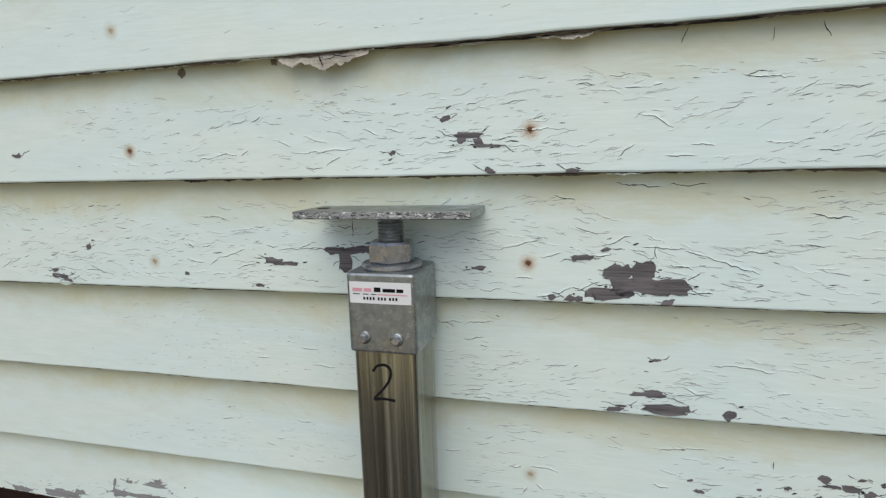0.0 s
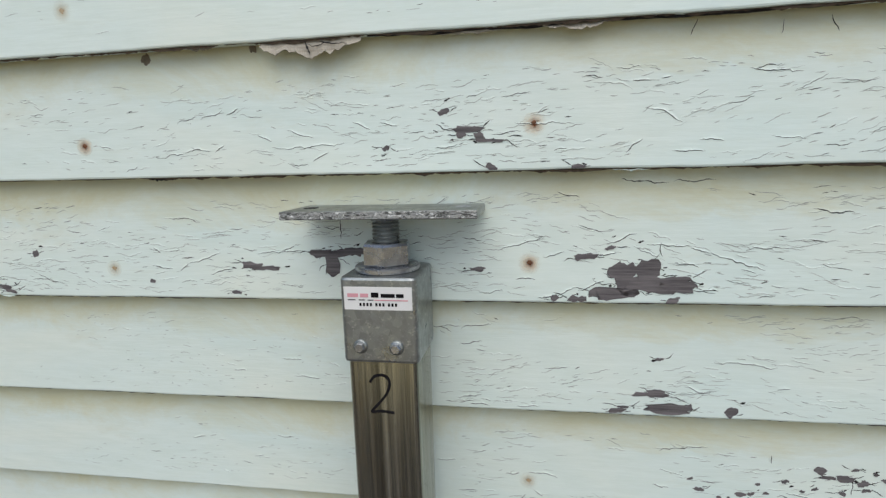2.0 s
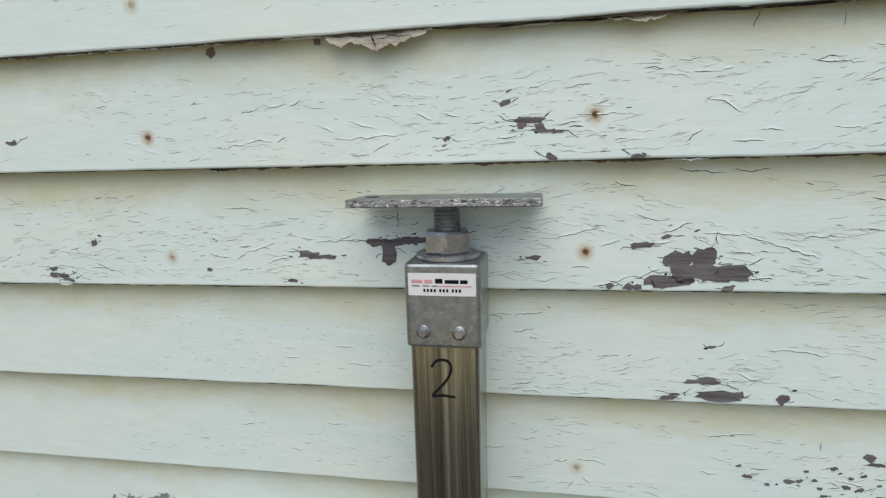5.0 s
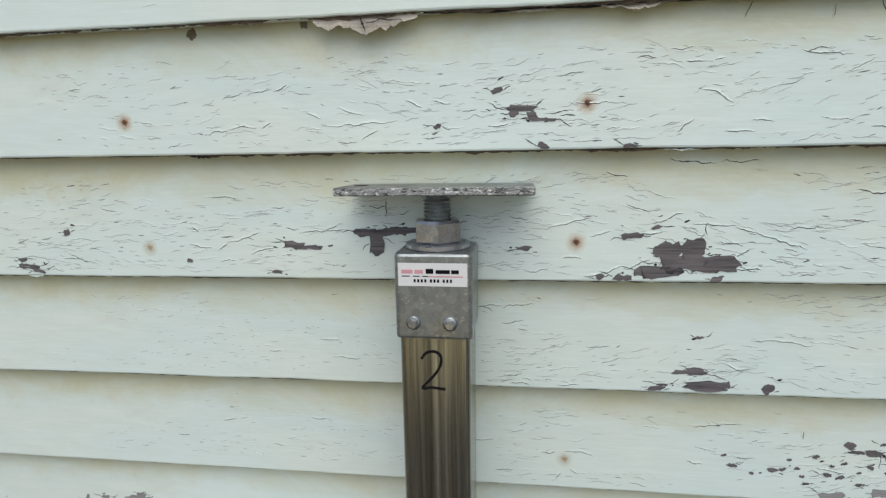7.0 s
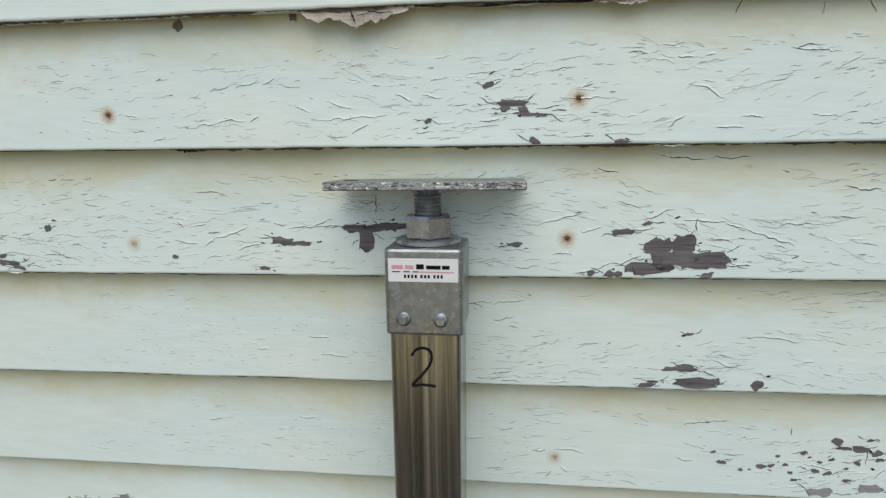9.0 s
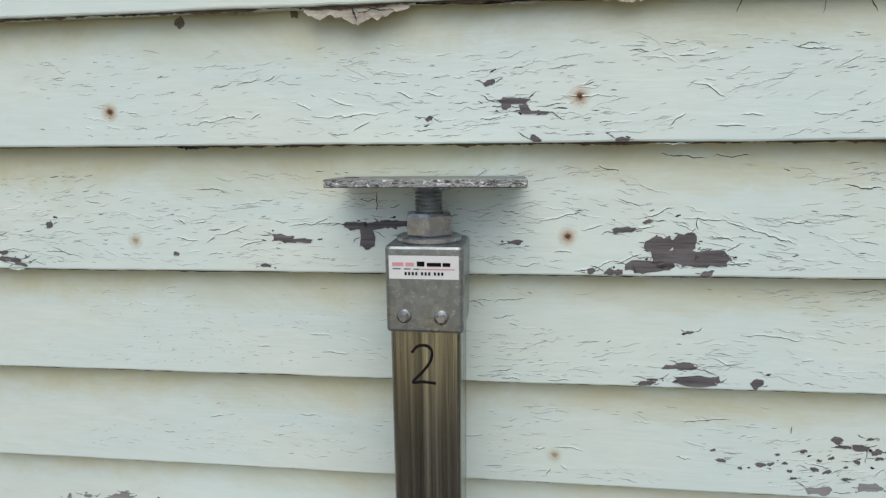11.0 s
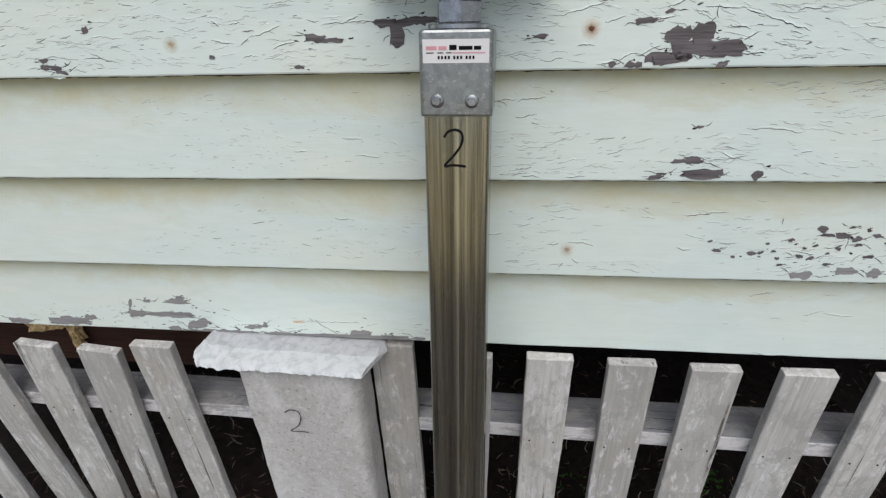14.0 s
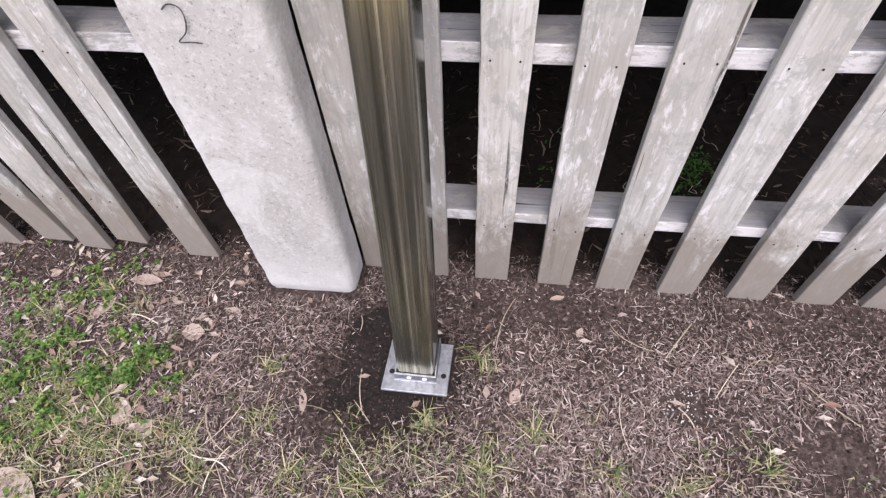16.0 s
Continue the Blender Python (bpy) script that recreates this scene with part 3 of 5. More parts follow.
bare_patches(board_c, [(0.087, 0.011, 0.048, 0.016, 8), (0.132, 0.021, 0.072, 0.019, 5), (0.097, 0.033, 0.034, 0.027, 6), (0.124, 0.037, 0.030, 0.024, 12), (0.155, 0.018, 0.042, 0.013, -4), (0.104, 0.020, 0.036, 0.020, 15), (0.046, 0.005, 0.022, 0.009, 5), (0.021, 0.005, 0.011, 0.007, 20), (0.150, 0.004, 0.014, 0.007, 20), (-0.496, 0.021, 0.008, 0.005, 0), (-0.377, 0.008, 0.015, 0.005, 0)], 8.0)
bare_patches(board_d, [(0.134, 0.026, 0.043, 0.006, 0), (0.141, 0.029, 0.023, 0.007, 0), (0.096, 0.0052, 0.022, 0.006, 10), (0.155, 0.0092, 0.049, 0.014, 0), (0.178, 0.0122, 0.011, 0.009, 40), (0.225, 0.0082, 0.013, 0.012, 30), (0.144, 0.071, 0.01, 0.004, 0), (0.104, 0.0102, 0.016, 0.003, 0)], 11.0)
bare_patches(board_e, [(0.201, 0.045, 0.014, 0.006, -5), (0.249, 0.041, 0.013, 0.007, 0), (0.262, 0.043, 0.008, 0.006, 20), (0.278, 0.045, 0.008, 0.005, 0), (0.299, 0.063, 0.008, 0.006, 0), (0.336, 0.08, 0.009, 0.012, 60), (0.345, 0.071, 0.017, 0.006, -10), (0.364, 0.071, 0.019, 0.009, -10), (0.383, 0.066, 0.014, 0.008, 15), (0.314, 0.038, 0.011, 0.006, 0), (0.329, 0.035, 0.01, 0.005, 20), (0.19, 0.059, 0.007, 0.004, 30), (0.225, 0.035, 0.006, 0.004, 0), (0.268, 0.057, 0.006, 0.004, 10), (0.318, 0.051, 0.006, 0.004, 0), (0.374, 0.083, 0.01, 0.005, 5), (0.396, 0.079, 0.008, 0.005, -15), (0.285, 0.034, 0.007, 0.004, 0), (0.35, 0.043, 0.006, 0.004, 20)], 14.0)
bare_patches(board_e, [(0.324, 0.01, 0.034, 0.013, 5), (0.382, 0.017, 0.029, 0.013, 0), (0.42, 0.014, 0.02, 0.018, 20)], 15.5, BARE_PALE)
bare_patches(board_f, [(-0.915, 0.012, 0.090, 0.019, 0), (-0.870, 0.021, 0.031, 0.012, 20), (-0.768, 0.034, 0.045, 0.013, 0), (-0.781, 0.049, 0.006, 0.032, -20), (-0.744, 0.061, 0.016, 0.006, 0), (-0.687, 0.061, 0.051, 0.010, 0), (-0.678, 0.068, 0.017, 0.012, 0), (-0.701, 0.034, 0.087, 0.012, 0), (-0.654, 0.016, 0.047, 0.020, 20), (-0.700, 0.006, 0.027, 0.010, 0), (-0.548, 0.015, 0.043, 0.009, 10), (-0.526, 0.019, 0.008, 0.013, 0)], 17.0, BARE_PALE)
bare_patches(board_f, [(-0.607, 0.003, 0.133, 0.007, 0), (-0.436, 0.003, 0.106, 0.006, 2), (-0.499, 0.003, 0.064, 0.006, 0), (-0.351, 0.010, 0.041, 0.015, 0), (-0.342, 0.004, 0.113, 0.008, 0), (-0.292, 0.004, 0.070, 0.008, 0), (-0.247, 0.004, 0.018, 0.009, 0), (-1.02, 0.008, 0.05, 0.012, 0)], 21.0, BARE_PALE)
bare_patches(board_f, [(-0.462, 0.029, 0.024, 0.005, 0)], 25.0, RUST_PALE, "rust_stain", "orange stain on flaking paint")

bare_patches(board_c, [(-0.738, 0.012, 0.030, 0.007, -12), (-0.745, 0.021, 0.014, 0.006, 10), (-0.722, 0.006, 0.018, 0.005, -20)], 31.0)
bare_patches(board_b, [(-0.752, 0.038, 0.020, 0.006, 8)], 33.0)
bare_patches(board_e, [(0.332, 0.055, 0.008, 0.004, 20), (0.362, 0.051, 0.01, 0.005, -20), (0.388, 0.057, 0.012, 0.005, 10), (0.408, 0.071, 0.014, 0.006, -10), (0.352, 0.027, 0.012, 0.005, 5), (0.405, 0.039, 0.016, 0.006, 0), (0.43, 0.06, 0.02, 0.008, 12), (0.29, 0.025, 0.008, 0.004, 0), (0.45, 0.035, 0.02, 0.01, 10)], 35.0)
open_cracks(board_b, [(-0.436, 0.024, -0.411, 0.028), (-0.411, 0.028, -0.375, 0.031), (-0.369, 0.028, -0.357, 0.034), (-0.383, 0.064, -0.355, 0.075), (-0.35, 0.069, -0.335, 0.076), (-0.313, 0.046, -0.296, 0.038), (-0.277, 0.049, -0.245, 0.04), (-0.198, 0.055, -0.179, 0.046), (-0.168, 0.053, -0.146, 0.05), (-0.249, 0.014, -0.229, 0.024), (-0.295, 0.028, -0.206, 0.034), (0.113, 0.061, 0.146, 0.043), (0.205, 0.094, 0.245, 0.085), (0.097, 0.086, 0.114, 0.084), (0.124, 0.086, 0.134, 0.089), (-0.02, 0.049, 0.026, 0.047), (-0.105, 0.024, -0.082, 0.029), (0.093, 0.015, 0.108, 0.029), (0.138, 0.017, 0.169, 0.015), (0.163, 0.027, 0.186, 0.023)], 100, 0.0010)
open_cracks(board_b, [(0.149, 0.125, 0.154, 0.140), (0.229, 0.121, 0.230, 0.134), (0.278, 0.121, 0.271, 0.136)], 125, 0.0009)
open_cracks(board_c, [(-0.493, 0.042, -0.463, 0.035), (-0.453, 0.034, -0.441, 0.043), (-0.441, 0.043, -0.393, 0.056), (-0.41, 0.031, -0.374, 0.036), (-0.488, 0.065, -0.479, 0.058), (-0.465, 0.061, -0.449, 0.061), (-0.251, 0.087, -0.231, 0.088), (-0.23, 0.097, -0.232, 0.075), (-0.459, 0.103, -0.422, 0.099), (-0.311, 0.059, -0.292, 0.065), (-0.343, 0.055, -0.273, 0.058)], 130, 0.0013)
open_cracks(board_c, [(-0.041, 0.059, 0.011, 0.073), (0.009, 0.051, 0.033, 0.057), (0.078, 0.066, 0.11, 0.077), (0.121, 0.068, 0.166, 0.061), (0.135, 0.067, 0.136, 0.052), (0.166, 0.061, 0.185, 0.054), (0.185, 0.054, 0.241, 0.036), (0.151, 0.046, 0.175, 0.04), (0.17, 0.027, 0.183, 0.036), (0.092, 0.137, 0.141, 0.132), (0.145, 0.133, 0.187, 0.134), (0.025, 0.124, 0.049, 0.119), (0.221, 0.058, 0.254, 0.06), (0.282, 0.101, 0.32, 0.096), (0.065, 0.05, 0.089, 0.056), (-0.022, 0.025, -0.0, 0.027), (0.003, 0.003, 0.025, 0.006), (0.025, 0.006, 0.048, 0.017), (0.048, 0.013, 0.077, 0.023), (0.17, 0.014, 0.196, 0.012)], 150, 0.0013)
open_cracks(board_c, [(-0.752, 0.006, -0.716, 0.003), (-0.754, 0.014, -0.730, 0.006)], 165, 0.0012)
open_cracks(board_d, [(-0.116, 0.108, -0.092, 0.109), (-0.092, 0.107, -0.052, 0.11), (0.201, 0.069, 0.271, 0.064), (0.173, 0.037, 0.2, 0.028), (-0.083, 0.005, -0.058, 0.003), (-0.025, 0.003, 0.004, 0.005), (0.272, 0.037, 0.285, 0.04), (-0.335, 0.06, -0.307, 0.055), (-0.32, 0.033, -0.281, 0.031), (-0.408, 0.039, -0.389, 0.039)], 170, 0.0010)
open_cracks(board_e, [(-0.04, 0.049, -0.023, 0.049), (-0.01, 0.054, 0.027, 0.05), (-0.021, 0.011, -0.015, 0.02), (-0.003, 0.027, 0.007, 0.019), (-0.133, 0.065, -0.107, 0.064), (0.152, 0.096, 0.209, 0.103), (0.281, 0.086, 0.282, 0.096), (0.146, 0.048, 0.165, 0.043), (0.372, 0.05, 0.373, 0.07), (0.301, 0.047, 0.334, 0.039), (0.383, 0.031, 0.395, 0.044), (-0.504, 0.076, -0.483, 0.079), (-0.367, 0.085, -0.344, 0.086)], 180, 0.0012)
open_cracks(board_f, [(0.270, 0.107, 0.305, 0.114), (0.354, 0.075, 0.380, 0.084), (0.381, 0.078, 0.425, 0.077), (-0.795, 0.058, -0.777, 0.044), (-0.569, 0.019, -0.516, 0.019), (-0.451, 0.031, -0.349, 0.031), (0.293, 0.003, 0.332, 0.002)], 190, 0.0011)

hairlines(top_board, 60, -0.8, 0.5, 0.02, 0.10, 201, 0.018)
hairlines(board_b, 1250, -0.85, 0.6, 0.006, 0.105, 202, 0.030, 0.00060, (-0.27, 0.5))
hairlines(board_c, 1300, -0.9, 0.6, 0.006, 0.125, 203, 0.034, 0.00062)
hairlines(board_d, 210, -0.75, -0.2, 0.01, 0.12, 204, 0.018, 0.0005)
hairlines(board_d, 600, -0.12, 0.7, 0.006, 0.125, 205, 0.030, 0.0006)
hairlines(board_e, 170, -0.7, -0.2, 0.02, 0.12, 206, 0.020, 0.0005)
hairlines(board_e, 480, -0.1, 0.75, 0.006, 0.12, 207, 0.03)
hairlines(board_f, 120, -1.05, -0.22, 0.004, 0.05, 208, 0.024)
hairlines(board_f, 26, 0.2, 0.7, 0.02, 0.12, 209, 0.022)

nail(board_b, -0.545, 0.040, 0.72)
nail(board_b, 0.000, 0.048, 1.1)
nail(board_c, -0.551, 0.038, 0.7, False)
nail(board_c, -0.006, 0.045, 1.3)
nail(board_e, -0.011, 0.042, 1.2, False)
nail(top_board, -0.526, 0.048, 0.8, False)


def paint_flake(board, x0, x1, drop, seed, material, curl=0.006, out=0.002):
    """A curling tongue of old paint, or in CRACK a dark gap strip, below a board's foot."""
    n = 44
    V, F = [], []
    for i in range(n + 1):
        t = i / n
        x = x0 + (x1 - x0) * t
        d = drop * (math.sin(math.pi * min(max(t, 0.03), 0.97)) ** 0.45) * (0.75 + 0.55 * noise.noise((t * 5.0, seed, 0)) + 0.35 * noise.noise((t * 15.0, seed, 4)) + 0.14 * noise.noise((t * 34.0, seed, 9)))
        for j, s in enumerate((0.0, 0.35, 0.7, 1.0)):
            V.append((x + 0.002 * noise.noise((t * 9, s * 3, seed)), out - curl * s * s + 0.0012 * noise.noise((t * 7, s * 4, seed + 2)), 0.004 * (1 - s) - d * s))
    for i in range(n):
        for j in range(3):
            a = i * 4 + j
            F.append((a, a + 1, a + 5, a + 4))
    ob = raw("paint_flake", V, F, material, board, "curled flake of old paint or painted dark gap")
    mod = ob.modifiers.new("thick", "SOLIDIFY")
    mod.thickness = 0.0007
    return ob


paint_flake(top_board, -0.29, -0.176, 0.021, 1.0, UNDERCOAT, 0.004, 0.006)
paint_flake(top_board, -0.38, -0.345, 0.005, 2.0, UNDERCOAT, 0.002, 0.007)
paint_flake(top_board, -0.13, -0.02, 0.006, 3.0, UNDERCOAT, 0.001, 0.008)
paint_flake(top_board, 0.01, 0.075, 0.009, 4.0, UNDERCOAT, 0.004, 0.009)
# near-black strips that paint in the dark gap under the laps
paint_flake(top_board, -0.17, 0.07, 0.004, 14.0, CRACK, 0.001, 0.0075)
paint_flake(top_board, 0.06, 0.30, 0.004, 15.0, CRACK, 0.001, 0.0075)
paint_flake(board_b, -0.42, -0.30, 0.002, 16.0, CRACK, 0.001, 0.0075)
paint_flake(top_board, -0.68, -0.61, 0.004, 5.0, PAINT, 0.001, 0.007)
paint_flake(board_b, 0.075, 0.125, 0.004, 6.0, PAINT, 0.003, 0.006)
# two more near-black strips for the shaded gap under board_b
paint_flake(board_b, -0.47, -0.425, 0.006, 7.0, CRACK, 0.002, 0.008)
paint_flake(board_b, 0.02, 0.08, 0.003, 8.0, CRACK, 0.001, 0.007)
paint_flake(board_c, -0.745, -0.715, 0.005, 9.0, PAINT, 0.003, 0.004)
paint_flake(board_e, -0.78, -0.70, 0.003, 10.0, MOULD, 0.001, 0.006)
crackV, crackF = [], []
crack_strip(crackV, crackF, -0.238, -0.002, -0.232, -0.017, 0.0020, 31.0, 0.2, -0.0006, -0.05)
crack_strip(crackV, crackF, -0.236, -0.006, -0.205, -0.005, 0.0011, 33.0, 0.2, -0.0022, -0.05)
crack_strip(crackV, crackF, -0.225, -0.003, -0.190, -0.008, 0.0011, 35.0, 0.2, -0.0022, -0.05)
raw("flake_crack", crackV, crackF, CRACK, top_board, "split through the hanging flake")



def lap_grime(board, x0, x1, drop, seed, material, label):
    """Broken dark line along a board's foot: lap shadow painted in, with grime."""
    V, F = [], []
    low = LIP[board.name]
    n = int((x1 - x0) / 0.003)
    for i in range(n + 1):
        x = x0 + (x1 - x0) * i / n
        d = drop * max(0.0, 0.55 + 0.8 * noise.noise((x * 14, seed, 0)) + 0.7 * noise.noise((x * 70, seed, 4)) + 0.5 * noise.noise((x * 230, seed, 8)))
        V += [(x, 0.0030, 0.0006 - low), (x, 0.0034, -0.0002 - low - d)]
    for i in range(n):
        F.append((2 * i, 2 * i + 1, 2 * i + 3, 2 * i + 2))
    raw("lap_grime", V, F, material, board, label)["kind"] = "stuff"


# dark strips put the shadow line under each lap into colour
lap_grime(top_board, -0.9, 0.7, 0.0034, 3.0, LAP_SHADE, "dark brown painted shade and grime along the lap")
lap_grime(board_b, -0.45, 0.7, 0.0030, 5.0, LAP_SHADE, "dark brown painted shade and grime along the lap")
lap_grime(board_b, -0.9, -0.45, 0.0012, 6.0, LAP_SHADE, "thin brown painted shade and grime along the lap")
lap_grime(board_c, -0.9, 0.7, 0.0016, 7.0, LAP_SHADE, "thin brown painted shade and grime along the lap")
lap_grime(board_d, -0.9, 0.7, 0.0015, 9.0, LAP_SHADE, "thin brown painted shade and grime along the lap")
lap_grime(board_e, -0.9, 0.7, 0.0015, 11.0, LAP_SHADE, "thin brown painted shade and grime along the lap")

# ---- floor of the house and the dark space below it ----
floor_frame = part("floor_frame", box(-3.2, 3.2, 0.034, 3.6, 0.87, 1.0), BEARER)
tagged(floor_frame, "dark timber underside of the house floor", "floor frame", kind="structure")
# unseen deck, added to stop sun coming in over the house
light_stop_deck = part("ceiling", box(-3.2, 3.2, 0.10, 3.6, 3.06, 3.2), BEARER)
tagged(light_stop_deck, "unseen plain timber deck added to keep light out above", "ceiling", kind="structure")
# unseen plain walls, added so the space below the floor stays dark
back = part("wall_back", box(-3.2, 3.2, 3.6, 3.7, -0.3, 3.2), BEARER)
tagged(back, "added plain far wall that keeps light out below the floor", "wall", kind="structure")
for side, x in (("wall_west", -3.2), ("wall_east", 3.14)):
    tagged(part(side, box(x, x + 0.06, 0.03, 3.6, -0.3, 0.87), BEARER), "added plain end wall that keeps light out below the floor", "wall", kind="structure")
bearer = part("bearer", box(-3.1, -0.56, 0.088, 0.18, 0.640, 0.868, 0.004), BEARER_RED)
tagged(bearer, "red-brown stained timber bearer under the wall", "bearer")


# ---- ground ----
def smooth(t):
    t = min(max(t, 0.0), 1.0)
    return t * t * (3 - 2 * t)


def gz(x, y):
    z = 0.045 * smooth((-y - 0.03) / 0.24) - 0.006
    z += 0.008 * noise.noise((x * 4, y * 4, 1.0)) + 0.004 * noise.noise((x * 13, y * 13, 2.0)) + 0.0015 * noise.noise((x * 45, y * 45, 3.0))
    d = math.hypot(x + 0.19, y + 0.27)
    z -= 0.022 * math.exp(-(d / 0.11) ** 2)
    z -= 0.030 * math.exp(-(math.hypot(x + 0.31, y + 0.29) / 0.075) ** 2)
    z -= 0.016 * math.exp(-(math.hypot(x + 0.27, y + 0.17) / 0.07) ** 2)
    return z


def axis(lo, hi, step, far):
    near = list(np.arange(lo, hi + step / 2, step))
    grow, out = step, []
    p = hi
    while p < far:
        grow *= 1.45
        p += grow
        out.append(p)
    grow, low = step, []
    p = lo
    while p > -far:
        grow *= 1.45
        p -= grow
        low.append(p)
    return low[::-1] + near + out


gx, gy = axis(-1.5, 1.1, 0.012, 900.0), axis(-0.8, 0.7, 0.012, 900.0)
GV = [(x, y, gz(x, y) if abs(x) < 6 and abs(y) < 6 else 0.03) for y in gy for x in gx]
nx = len(gx)
GF = [(j * nx + i, j * nx + i + 1, (j + 1) * nx + i + 1, (j + 1) * nx + i) for j in range(len(gy) - 1) for i in range(nx - 1)]
ground = raw("ground", GV, GF, SOIL)
ground.data.polygons.foreach_set("use_smooth", [True] * len(ground.data.polygons))
tagged(ground, "dark brown soil strewn with dry chips", "ground", kind="structure")

# soil sheet coloured near black to stand for the shade under the house
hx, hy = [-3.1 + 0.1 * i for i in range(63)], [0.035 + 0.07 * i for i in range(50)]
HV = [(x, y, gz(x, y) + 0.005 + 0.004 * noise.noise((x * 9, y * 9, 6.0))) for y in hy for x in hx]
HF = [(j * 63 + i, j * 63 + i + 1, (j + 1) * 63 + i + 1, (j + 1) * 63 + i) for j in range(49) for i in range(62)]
shade_sheet = raw("damp_soil", HV, HF, SHADE_SOIL)
tagged(shade_sheet, "soil sheet under the house, blackened to stand for shade", "soil", kind="structure")

# ---- picket fence between the stumps ----
fence = thing("picket_fence", pose(0, 0, 0), "weathered grey picket skirting with flaking white paint", "fence")


def picket(top_x, top_z, low_x, low_z, width=0.078, thick=0.019, y_top=-0.020, y_low=0.0, seed=0):
    """One board, worn and rounded, from its foot to its sawn top."""
    length = math.hypot(top_x - low_x, top_z - low_z)
    rings = []
    steps = 22
    for i in range(steps + 1):
        t = i / steps
        w = width / 2 * (1 + 0.02 * noise.noise((t * 3, seed, 0)))
        z = length * t
        r = []
        for px, py in rounded_rect(w, thick / 2, 0.0022, 2):
            wob = 0.0011 * noise.noise((px * 60, z * 14, seed)) + 0.0005 * noise.noise((px * 200, z * 60, seed + 3))
            end = 0.0
            if i == steps:
                end = 0.0018 * noise.noise((px * 70, py * 50, seed)) + 0.02 * px * noise.noise((seed, 1, 1))
            if i == 0:
                end = 0.006 * noise.noise((px * 40, 2, seed))
            r.append((px + wob, py + 0.0006 * noise.noise((px * 90, z * 9, seed + 7)), z + end))
        rings.append(r)
    top = [(x * 0.96, y * 0.86, z + 0.0012) for x, y, z in rings[-1]]
    ob = part("picket", loft(rings + [top]), PICKET, fence)
    up = Vector((top_x - low_x, y_top - y_low, top_z - low_z)).normalized()
    across = Vector((1, 0, 0))
    depth = up.cross(across).normalized()
    across = depth.cross(up).normalized()
    m = Matrix((across, depth, up)).transposed().to_4x4()
    m.translation = (low_x, y_low, low_z)
    ob.matrix_world = m
    return ob


PICKETS = [(-0.025, 0.817, -0.038, -0.004, 0.077), (0.108, 0.814, 0.111, -0.004, 0.076), (0.240, 0.810, 0.246, -0.018, 0.078), (0.380, 0.810, 0.389, -0.008, 0.080), (0.520, 0.809, 0.543, -0.008, 0.081), (0.660, 0.806, 0.690, -0.004, 0.081), (0.80, 0.804, 0.83, -0.006, 0.080), (0.94, 0.804, 0.97, -0.006, 0.080)]
PICKETS += [(-0.752, 0.800, -0.772, 0.004, 0.080), (-0.866, 0.781, -0.948, 0.046, 0.080), (-0.999, 0.787, -1.070, 0.004, 0.080), (-1.155, 0.790, -1.165, 0.030, 0.080), (-1.300, 0.790, -1.335, -0.006, 0.080), (-1.44, 0.790, -1.48, 0.0, 0.080), (-1.58, 0.790, -1.63, 0.0, 0.080), (-1.73, 0.790, -1.78, 0.0, 0.080)]
for j, (tx, tz, lx, lz, w) in enumerate(PICKETS):
    ob = picket(tx, tz, lx, lz, w, seed=j * 3.3)
    for zz in (0.61, 0.21):
        for sx in (-0.022, 0.022):
            rr = 0.0016
            t = (zz - lz) / (tz - lz)
            rings = [[(sx + 0.004 * noise.noise((j, zz, sx)) + k * math.cos(a), yy, (zz - lz) + 0.01 * noise.noise((j, sx, zz)) + k * math.sin(a)) for a in (2 * math.pi * i / 8 for i in range(8))] for k, yy in ((rr, -0.0085), (rr, -0.0108), (rr * 0.5, -0.0112))]
            part("nail_head", loft(rings), CRACK, ob, "dark nail head")
picket(-0.300, 0.809, -0.312, -0.020, 0.078, y_top=0.004, y_low=0.012, seed=77.0)
sliver = picket(-0.138, 0.812, -0.160, -0.006, 0.036, seed=91.0)


def rail(x0, x1, z0, z1, y0, y1, seed):
    rings = []
    n = int((x1 - x0) / 0.03)
    for i in range(n + 1):
        x = x0 + (x1 - x0) * i / n
        r = [(x, (y0 + y1) / 2 + py + 0.001 * noise.noise((x * 14, pz * 40, seed)), (z0 + z1) / 2 + pz + 0.0016 * noise.noise((x * 11, py * 60, seed + 3))) for py, pz in rounded_rect((y1 - y0) / 2, (z1 - z0) / 2, 0.003, 2)]
        rings.append(r)
    ob = part("rail", loft(rings), RAIL_TOP, fence, "fence rail, white in front, bare grey and shade-darkened on top")
    ob.data.materials.append(RAIL)
    # faces off the front take bare wood darkened for shade on the top
    for p in ob.data.polygons:
        p.material_index = 1 if p.normal.y < -0.6 else 0
    return ob


rail(-0.335, 1.15, 0.586, 0.623, 0.001, 0.079, 1)
rail(-0.335, 1.15, 0.199, 0.230, 0.006, 0.081, 2)
rail(-1.9, -0.56, 0.586, 0.623, 0.001, 0.079, 3)

# ---- concrete stump with its tin cap ----
stump = thing("concrete_stump", pose(-0.463, 0, -0.03, 0, 0.9, 0), "pale rough concrete house stump with chamfered corners", "stump")


